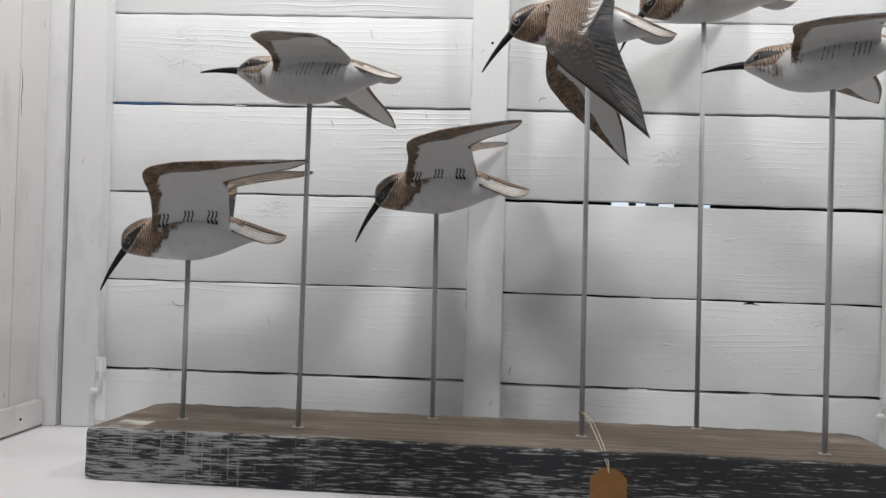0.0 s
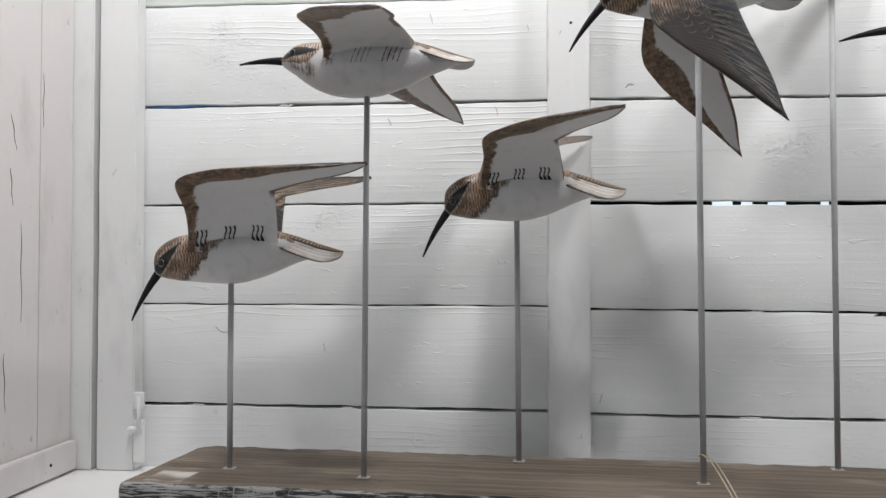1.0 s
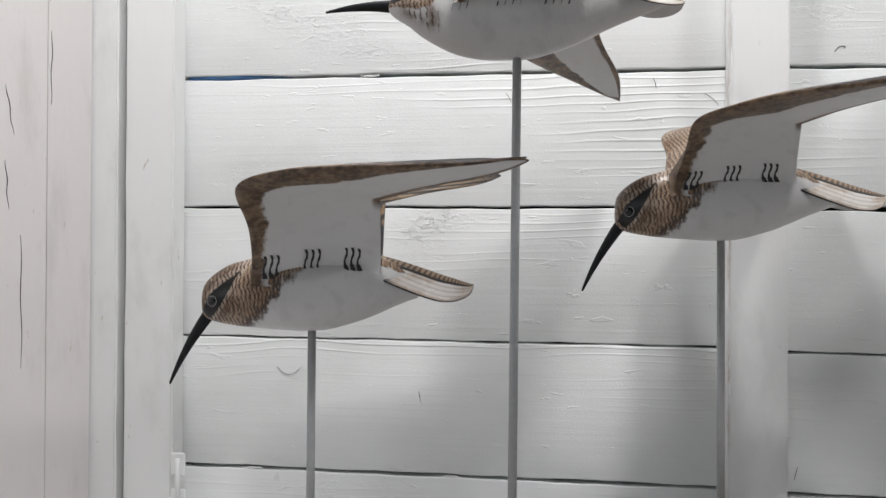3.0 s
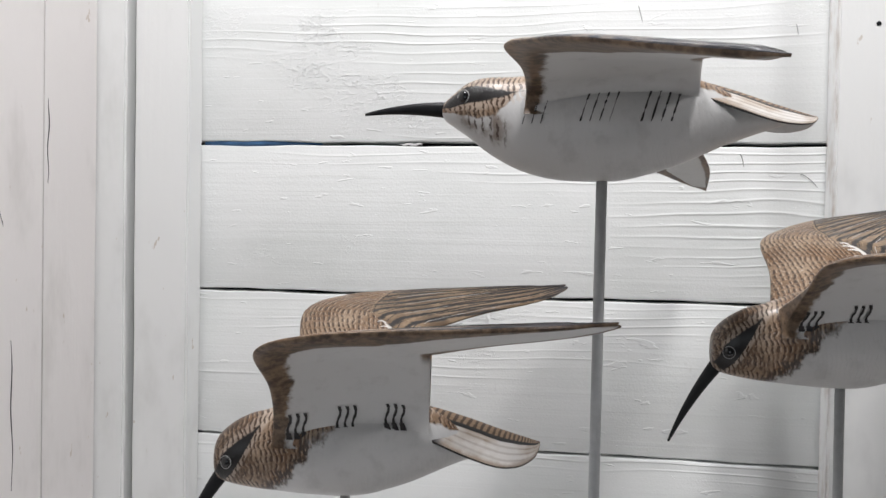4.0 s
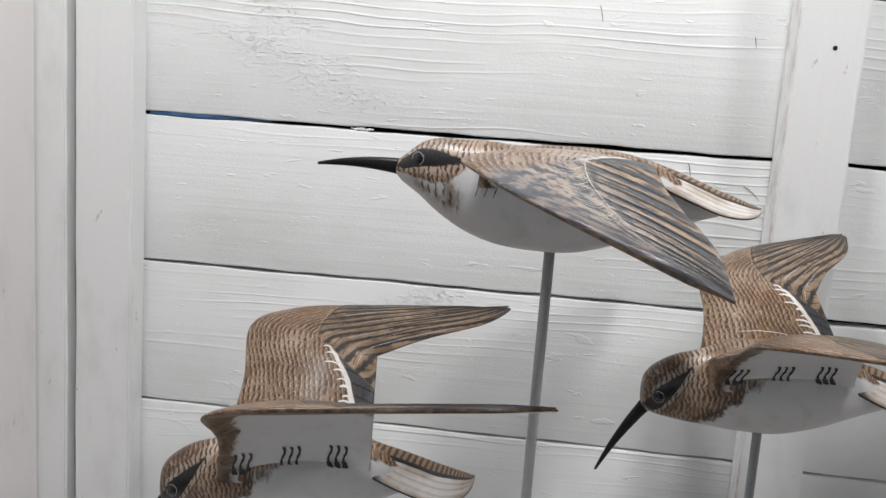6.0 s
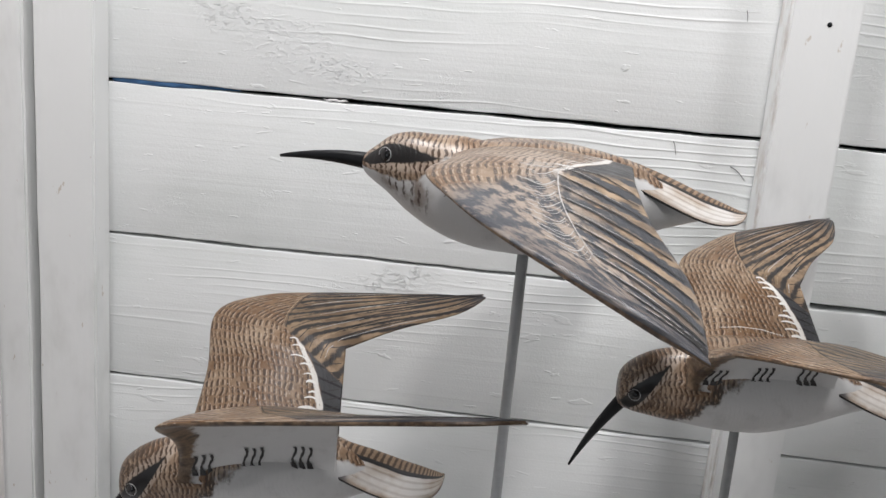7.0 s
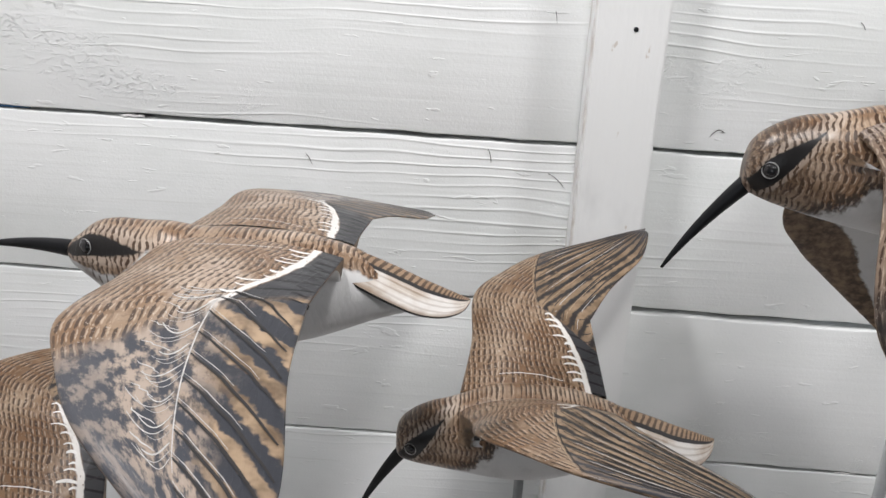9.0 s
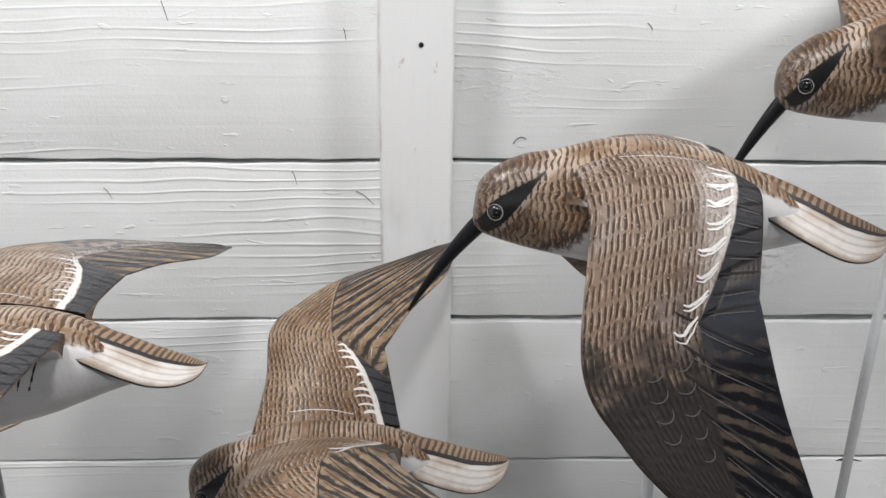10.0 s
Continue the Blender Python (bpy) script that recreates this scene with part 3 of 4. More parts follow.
# hairline cracks in the left panel's paint
for y0, z0, y1, z1 in ((1.297, 0.527, 1.310, 0.478), (1.297, 0.452, 1.302, 0.402), (1.323, 0.377, 1.326, 0.240), (1.377, 0.60, 1.376, 0.52), (1.285, 0.20, 1.290, 0.12)):
    bm = bmesh.new()
    tube(bm, [(-0.7858, y0 + (y1 - y0) * t + 0.0012 * math.sin(11 * t + y0 * 90), z0 + (z1 - z0) * t) for t in spread(0, 1, 12)], [0.0002, 0.0003, 0.0005, 0.0005, 0.0006, 0.0005, 0.0005, 0.0004, 0.0004, 0.0003, 0.0003, 0.0002], 6)
    part("crack", bm, M_DARK, left_wall, "hairline crack in the paint")
bm = bmesh.new()
tube(bm, [(-0.7745, 1.385, 0.030), (-0.7725, 1.385, 0.030)], 0.0022, 10)
part("nail", bm, M_DARK, left_wall, "dark nail head in the bottom rail")
right_wall = side_wall("wall_right", 0.742, 1, "warm white boarded side panel")

shelf = tagged(shade(part("shelf", box(-0.83, 0.79, 0.70, 1.545, Z_SHELF - 0.035, Z_SHELF, 0.002), M_SHELF)), "white-painted shelf board under the sculpture", "shelf", kind="structure")
tagged(part("cabinet_base", box(-0.83, 0.79, 0.73, 1.545, -0.95, Z_SHELF - 0.036, 0.002), M_SHELF), "plain white base under the shelf", "cabinet", kind="structure")
# the shop round it
tagged(part("floor", box(-2.6, 2.6, -3.0, 1.8, -1.0, -0.951), M_FLOOR), "plain brown shop floor", "floor", kind="structure")
tagged(part("ceiling", box(-2.6, 2.6, -3.0, 1.8, 1.95, 2.0), M_ROOM), "plain white shop ceiling", "ceiling", kind="structure")
tagged(part("wall_shop_west", box(-2.65, -2.601, -3.0, 1.8, -1.0, 2.0), M_ROOM), "plain pale shop wall", "wall", kind="structure")
tagged(part("wall_shop_east", box(2.601, 2.65, -3.0, 1.8, -1.0, 2.0), M_ROOM), "plain pale shop wall", "wall", kind="structure")
# unseen wall; its opening is made up to hold the fill lamp
south = tagged(empty("wall_shop_south"), "plain pale unseen wall with an opening added for the fill lamp", "wall", kind="structure")
for x0, x1, z0, z1 in ((-2.6, -2.2, -1.0, 2.0), (-0.4, 2.6, -1.0, 2.0), (-2.2, -0.4, -1.0, -0.2), (-2.2, -0.4, 1.4, 2.0)):
    part("wall_panel", box(x0, x1, -3.05, -3.001, z0, z1), M_ROOM, south)
tagged(part("wall_shop_north", box(-2.6, 2.6, 1.62, 1.80, -0.95, 1.949), M_ROOM), "plain pale shop wall", "wall", kind="structure")


# ---- the sculpture ----
Z_TOP = 0.074
BLOCK = pose(-0.014, 1.194, 0, 0, 0, -3.3)
sculpture = tagged(empty("bird_sculpture", pose(-0.014, 1.194, Z_SHELF)), "six painted wooden shorebirds on steel rods in a timber block", "sculpture")


def place(ob, m):
    """Put a part of the sculpture at the world pose m."""
    ob.parent = sculpture
    ob.matrix_parent_inverse = sculpture.matrix_world.inverted()
    ob.matrix_basis = m
    return ob


def timber_block():
    """A beam end with chipped arrises: front and ends whitewashed, top bare."""
    bm = bmesh.new()
    lx, ly, lz = 0.523, 0.110, Z_TOP - Z_SHELF
    nx, prof = 120, []
    for y, z in ((-1, 0.02), (-1, 0.18), (-1, 0.36), (-1, 0.54), (-1, 0.72), (-1, 0.90), (-0.985, 0.97), (-0.94, 1.0), (-0.6, 1.0), (-0.2, 1.0), (0.2, 1.0), (0.6, 1.0), (0.96, 1.0), (1, 0.94), (1, 0.5), (1, 0.02), (0.97, 0), (-0.97, 0)):
        prof.append((y * ly, z * lz))
    rings = []
    for i in range(nx + 1):
        x = -lx + 2 * lx * i / nx
        end = min(i, nx - i)
        k = 1 - 0.02 * max(0, 2 - end)
        ring = []
        for y, z in prof:
            p = Vector((x, y * k, lz / 2 + (z - lz / 2) * (1 - 0.035 * max(0, 2 - end))))
            d = 0.0012 * noise.noise(p * 38) + 0.0008 * noise.noise(p * 110)
            if z > 0.001:
                p.y += d * (1 if abs(y) > 0.9 * ly else 0)
                p.z += d * (1 if z > 0.9 * lz else 0.2)
                p.x += 0.001 * noise.noise(Vector((y * 40, z * 40, 3.0))) if end == 0 else 0
            ring.append(bm.verts.new(p))
        rings.append(ring)
    m = len(prof)
    for a, b in zip(rings, rings[1:]):
        for k in range(m):
            f = bm.faces.new((a[k], a[(k + 1) % m], b[(k + 1) % m], b[k]))
            f.material_index = 1 if 7 <= k <= 11 else 0
    bm.faces.new(rings[0])
    bm.faces.new(rings[-1][::-1])
    bmesh.ops.recalc_face_normals(bm, faces=bm.faces[:])
    ob = part("timber_block", bm, [M_FRONT, M_TOP], None, "weathered timber block, whitewashed black front and bare brown top")
    return shade(ob, 30)


place(timber_block(), BLOCK @ pose(0, 0, Z_SHELF))

# bodies: along x (the bill points to -x): keel height, back height, half width
HEAD_DOWN = [(-.0908, .018, .031, .004), (-.0896, .0128, .037, .0090), (-.0855, .0092, .0432, .0128), (-.077, .0066, .0502, .0154), (-.066, .0045, .0560, .0165), (-.052, .0028, .0600, .0190)]
HEAD_STRAIGHT = [(-.1045, .043, .049, .003), (-.1015, .039, .053, .0070), (-.096, .035, .0575, .0110), (-.087, .029, .0645, .0142), (-.075, .0195, .0675, .0165), (-.060, .0105, .0675, .0200), (-.045, .0045, .068, .0240)]
TRUNK = [(-.028, .0010, .0690, .0270), (-.008, 0, .0720, .0295), (.012, .0008, .0720, .0292), (.030, .0052, .0705, .0270), (.046, .0105, .0670, .0238), (.060, .0165, .0625, .0205), (.074, .0228, .0560, .0172), (.090, .0288, .0495, .0128), (.104, .0335, .0450, .0078), (.113, .0370, .0415, .0030), (.115, .0385, .0400, .0010)]
LOW_BACK = 0.0045
# tail fan: along x, height of the ridge, half width
TAIL = [(.040, .0640, .0100), (.055, .0640, .0165), (.072, .0600, .0195), (.090, .0545, .0208), (.106, .0490, .0202), (.119, .0450, .0170), (.128, .0422, .0122), (.1335, .0405, .0072), (.1365, .0398, .0015)]
ROOT_FRONT, ROOT_BACK = (-0.047, 0.013, 0.0565), (0.058, 0.013, 0.0600)


class Wing:
    """A carved wing between a leading and a trailing line, with camber and thickness."""

    def __init__(self, side, wrist, notch, tip, back=ROOT_BACK, arch=0.0, sweep=0.006, belly=0.010, broad=0.0, blend=0.34, front=ROOT_FRONT):
        flip = np.array((1, side, 1.0))
        rf, rb, w, k, t = (np.array(p, float) * flip for p in (front, back, wrist, notch, tip))
        up = np.array((0, 0, arch))
        mid = 0.5 * (rf + w) + up + np.array((0.003, 0, 0))
        bow = w + 0.16 * (t - w) + 0.13 * (w - rf) + np.array((-0.002, 0, 0))
        out = np.array((-sweep, 0.5 * side * sweep, 0.25 * sweep))
        line = curve_points([rf, mid, w, bow, w + 0.42 * (t - w) + out * 1.6 + 0.06 * (w - rf), w + 0.75 * (t - w) + out, t], 85)
        lead_in, lead_out = line[0:29], line[28:85]
        wide = np.array((broad, 0.25 * side * broad, 0))
        mid_b = 0.5 * (rb + k) + up * 0.8
        trail_in = curve_points([rb, mid_b, k], 29)
        trail_out = curve_points([k, k + 0.30 * (t - k) + out * 0.3 + wide * 0.7, k + 0.65 * (t - k) - out * 0.6 + wide * 1.2, k + 0.90 * (t - k) + wide * 1.15, t + (k - t) * 0.02], 57)
        self.lead = lead_in + lead_out[1:]
        self.trail = trail_in + trail_out[1:]
        self.side, self.n, self.belly = side, len(self.lead) - 1, belly
        self.turn, self.blend = 28 / self.n, blend

    def point(self, s, v, upper=True, lift=0.0):
        s = min(max(s, 0.0), 1.0)
        i = (s * 2 * self.turn if s < 0.5 else self.turn + (s - 0.5) * 2 * (1 - self.turn)) * self.n
        k = min(int(i), self.n - 1)
        f = i - k
        a = self.lead[k] * (1 - f) + self.lead[k + 1] * f
        b = self.trail[k] * (1 - f) + self.trail[k + 1] * f
        a2, b2 = self.lead[max(k - 1, 0)], self.trail[max(k - 1, 0)]
        a3, b3 = self.lead[min(k + 2, self.n)], self.trail[min(k + 2, self.n)]
        span = (a3 + b3) - (a2 + b2)
        normal = np.cross(b - a, span) * self.side
        normal /= np.linalg.norm(normal) + 1e-9
        chord = np.linalg.norm(b - a)
        camber = self.belly * 4 * v * (1 - v) * min(1, chord / 0.09) * (1 - 0.9 * min(1, max(0, (s - 0.38) / 0.22)))
        thick = (0.0056 * (1 - 0.52 * s)) * (max(v * (1 - v), 0) * 4) ** 0.5 * (0.35 + 0.65 * (1 - v)) * min(1, chord / 0.02) + 0.0004
        p = a + (b - a) * v + normal * (camber + (thick if upper else -thick) + lift)
        if not upper and s < self.blend:
            k = (1 - s / self.blend) ** 2
            x = min(max(p[0], -0.06), 0.07)
            w = np.interp(x, [q[0] for q in TRUNK], [q[3] for q in TRUNK])
            lo, hi = (np.interp(x, [q[0] for q in TRUNK], [q[c] for q in TRUNK]) for c in (1, 2))
            flank = np.array((p[0], self.side * (w - 0.0008 - lift * 4), 0.5 * (lo + hi) + 0.004))
            p = p + (flank - p) * k
        return p


def build_wing(bm, uvs, wing):
    ns, nv = 64, 14
    grids = []
    for upper in (True, False):
        grid = []
        for i in range(ns + 1):
            grid.append([bm.verts.new(wing.point(i / ns, (0.5 - 0.5 * math.cos(math.pi * j / nv)), upper)) for j in range(nv + 1)])
        grids.append(grid)
    for upper, g in zip((True, False), grids):
        for i in range(ns):
            for j in range(nv):
                order = [(i, j), (i, j + 1), (i + 1, j + 1), (i + 1, j)]
                if (wing.side > 0) != upper:
                    order = order[::-1]
                f = bm.faces.new([g[a][b] for a, b in order])
                f.smooth, f.material_index = True, 1 if upper else 2
                for loop, (a, b) in zip(f.loops, order):
                    loop[uvs].uv = (a / ns, 0.5 - 0.5 * math.cos(math.pi * b / nv))
    a, b = grids
    rim = [(i, 0) for i in range(ns + 1)] + [(ns, j) for j in range(1, nv + 1)] + [(i, nv) for i in range(ns - 1, -1, -1)]
    for (i, j), (k, l) in zip(rim, rim[1:]):
        order = [a[i][j], a[k][l], b[k][l], b[i][j]]
        f = bm.faces.new(order if wing.side > 0 else order[::-1])
        f.material_index = 2
        for loop in f.loops:
            loop[uvs].uv = (0.5, 0.02)


def stroke(bm, wing, pts, width, mat):
    """A brush stroke that lies on a wing, from points (s, v)."""
    p = [wing.point(s, v, True, 0.0003) for s, v in pts]
    n = len(p)
    rows = []
    for i in range(n):
        d = p[min(i + 1, n - 1)] - p[max(i - 1, 0)]
        s, v = pts[i]
        e = wing.point(min(s + 0.01, 1), v, True, 0.0003) - wing.point(max(s - 0.01, 0), v, True, 0.0003)
        g = wing.point(s, min(v + 0.02, 1), True, 0.0003) - wing.point(s, max(v - 0.02, 0), True, 0.0003)
        normal = np.cross(g, e) * wing.side
        across = np.cross(normal, d)
        across /= np.linalg.norm(across) + 1e-9
        w = width * (0.35 + 0.65 * math.sin(math.pi * (i + 0.5) / n))
        rows.append((bm.verts.new(p[i] - across * w), bm.verts.new(p[i] + across * w)))
    for (a, b), (c, d) in zip(rows, rows[1:]):
        f = bm.faces.new((a, b, d, c))
        f.material_index, f.smooth = mat, True


def wing_strokes(bm, wing, rng, scallops, dark):
    """White and black brushwork on the upper side of a wing."""
    rim = lambda s: 0.868 - 0.05 * min(1.15, s * 2.3) - 0.13 * min(1.15, s * 2.3) ** 3
    if dark:
        for i in range(9):
            s = 0.11 + 0.047 * i
            reach = rng.uniform(0.12, 0.20)
            for shift, width in ((0.0, 0.0010), (0.009, 0.0005)):
                stroke(bm, wing, [(s + shift + 0.020 * math.sin(math.pi * (0.25 + 0.75 * t)) + rng.uniform(-0.0015, 0.0015), rim(s) - reach * (1 - t)) for t in spread(0, 1, 9)], width * rng.uniform(0.7, 1.2), 6)
        for i in range(12):
            s = 0.10 + 0.035 * i
            stroke(bm, wing, [(s + 0.02 * t, rim(s) + 0.03 + (0.96 - rim(s)) * t) for t in spread(0, 1, 6)], 0.0006, 7)
            stroke(bm, wing, [(s + 0.008 + 0.02 * t, rim(s) + 0.03 + (0.96 - rim(s)) * t) for t in spread(0.1, 0.9, 6)], 0.0003, 9)
        for i in range(10):
            s = 0.46 + 0.045 * i
            line = [(s + 0.10 * t, 0.50 + 0.47 * t - 0.05 * math.sin(math.pi * t)) for t in spread(0, 1, 9)]
            stroke(bm, wing, line, 0.0007, 7)
            stroke(bm, wing, [(p + 0.010, v) for p, v in line[1:8]], 0.0003, 9)
        for i in range(9):
            s, v = 0.53 + 0.030 * (i % 5), (0.50 if i < 5 else 0.34) - 0.02 * (i % 5)
            stroke(bm, wing, [(s + 0.016 * math.sin(a), v + 0.06 * math.cos(a)) for a in spread(0.1 + rng.uniform(-0.2, 0.4), 2.4 + rng.uniform(-0.5, 0.3), 9)], 0.00035, 9)
    else:
        # comb of white teeth along the border of the coverts
        for i in range(10):
            s = 0.06 + 0.042 * i + rng.uniform(-0.008, 0.008)
            reach = rng.uniform(0.05, 0.14)
            stroke(bm, wing, [(s + 0.012 * math.sin(3 * t), rim(s) - reach * (1 - t)) for t in spread(0, 1, 6)], rng.uniform(0.0005, 0.0014), 6)
        # carved line from the wrist to the border: faint highlight painted buff, dark edge black
        if not scallops:
            for shift, width, mat in ((0.0, 0.00026, 10), (0.009, 0.00040, 7)):
                stroke(bm, wing, [(0.485 + shift + 0.26 * t, 0.575 - 0.545 * t) for t in spread(0, 1, 14)], width, mat)
        for i in range(8):
            s = 0.12 + 0.05 * i
            stroke(bm, wing, [(s, 0.90), (s + 0.012, 0.94), (s + 0.03, 0.98)], 0.0004, 7)
    stroke(bm, wing, [(0.05, 0.70), (0.07, 0.55), (0.075, 0.40), (0.07, 0.25)], 0.0003, 6)
    for i in range(10 if not scallops and not dark else 0):
        v0 = 0.12 + 0.080 * i
        start = max(0.785 - 0.48 * v0, 0.30)
        pts = [(start + (0.97 - start) * t * (0.72 + 0.028 * i), v0 + (0.06 + 0.012 * i) * t) for t in spread(0, 1, 10)]
        stroke(bm, wing, pts, 0.00055, 7)
        stroke(bm, wing, [(s + 0.012, min(v + 0.030, 0.97)) for s, v in pts[rng.choice((0, 1)):rng.choice((4, 6, 8))]], 0.00026, 11 if i % 2 else 10)
    if scallops:
        spine = lambda s: 0.66 - 0.22 * max(0, (s - 0.42) / 0.40)
        stroke(bm, wing, [(s, spine(s)) for s in spread(0.41, 0.78, 24)], 0.00032, 11)
        for i in range(12):
            s0 = 0.44 + 0.040 * i
            line = [(s0 + 0.11 * t + rng.uniform(-0.002, 0.002), spine(s0) + (0.97 - spine(s0)) * t) for t in spread(0, 1, 9)]
            stroke(bm, wing, line, 0.00080, 7)
            stroke(bm, wing, [(p - 0.008, v) for p, v in line[:rng.choice((3, 5, 6, 7))]], 0.00018, 11)
        for i in range(9):
            s = 0.415 + 0.040 * i
            for k, width in ((0.0, 0.00040), (0.010, 0.00020), (0.017, 0.00014)):
                reach = rng.uniform(0.17, 0.25)
                stroke(bm, wing, [(s + k + 0.030 * math.sin(math.pi * t ** 0.8), spine(s) - reach * (1 - t)) for t in spread(rng.uniform(0, 0.25), rng.uniform(0.85, 1), 12)], width * rng.uniform(0.7, 1.3), 11)
            stroke(bm, wing, [(s + 0.004 + 0.02 * t, spine(s) - 0.19 - rng.uniform(0, 0.03) + 0.10 * t) for t in spread(0, 1, 6)], 0.0003, 11)


def brush_tick(bm, pts, widths):
    for (a, b), w in zip(zip(pts, pts[1:]), widths):
        if w > 0:
            f = bm.faces.new([bm.verts.new(q) for q in (a + Vector((-w, 0, 0)), a + Vector((w, 0, 0)), b + Vector((w, 0, 0)), b + Vector((-w, 0, 0)))])
            f.material_index = 7


def ticks_at_root(bm, wing):
    """Three groups of three dark ticks, thicker below, where the wing flows into the flank."""
    rng = random.Random(5)
    for g, v0 in enumerate((0.10, 0.42, 0.73)):
        for i in range(3):
            pts = []
            for t in spread(0, 1, 8):
                s = 0.150 + 0.010 * g - 0.105 * t + rng.uniform(-.002, .002)
                pts.append(Vector(wing.point(s, v0 + 0.050 * i + 0.010 * math.sin(8 * t), False, -0.0004)))
            brush_tick(bm, pts, [0.0011, 0.0008, 0.0010, 0.0007, 0.0009, 0.0018, 0.0021])


def ticks_on_flank(bm, sections, side):
    """Three groups of slanting dotted strokes on the flank below a level wing."""
    rng = random.Random(7)
    for x0, count, strength in ((-0.046, 3, 0.6), (-0.010, 4, 0.8), (0.026, 4, 1.0)):
        for i in range(count):
            pts = []
            for t in spread(0, 1, 9):
                x, z = x0 + 0.0058 * i + 0.004 - 0.006 * t, 0.0545 - 0.021 * t + rng.uniform(-.0004, .0004)
                near = sorted(sections, key=lambda q: abs(q[0] - x))[0]
                c, h = (near[1] + near[2]) / 2, (near[2] - near[1]) / 2
                pts.append(Vector((x, side * (near[3] * max(0.0, 1 - ((z - c) / h) ** 2) ** 0.5 + 0.0005), z)))
            brush_tick(bm, pts, [strength * rng.choice((0.0004, 0.0006, 0.0007, 0.0002)) for _ in pts])


def build_tail(bm, uvs, broad, droop, reach):
    """A fan with a ridge and drooping sides, pale on top and below."""
    rows, m = curve_points(TAIL, 30), 16
    tops, lows = [], []
    for x, crest, w in rows:
        w, x = w * broad, TAIL[0][0] + (x - TAIL[0][0]) * reach
        thin = 0.0016 + 0.0022 * min(1, max(0, (0.125 - x) / 0.05))
        line = [(x, w * (2 * k / m - 1), crest - droop * (w / 0.02) * abs(2 * k / m - 1) ** 1.35) for k in range(m + 1)]
        tops.append([bm.verts.new(p) for p in line])
        lows.append([bm.verts.new((p[0], p[1], p[2] - thin * (0.4 + 0.6 * (1 - abs(2 * k / m - 1))))) for k, p in enumerate(line)])
    n = len(rows) - 1
    for i in range(n):
        for k in range(m):
            for g, mat in ((tops, 8), (lows, 0)):
                order = [(i, k), (i + 1, k), (i + 1, k + 1), (i, k + 1)]
                f = bm.faces.new([g[a][b] for a, b in (order if mat else order[::-1])])
                f.material_index, f.smooth = mat, True
                for loop, (a, b) in zip(f.loops, order if mat else order[::-1]):
                    loop[uvs].uv = (a / n, abs(2 * b / m - 1)) if mat else (0.6, 0.1)
    for k in (0, m):
        for i in range(n):
            f = bm.faces.new((tops[i][k], tops[i + 1][k], lows[i + 1][k], lows[i][k]))
            f.material_index = 7
    for k in range(m):
        bm.faces.new((tops[n][k], tops[n][k + 1], lows[n][k + 1], lows[n][k])).material_index = 7


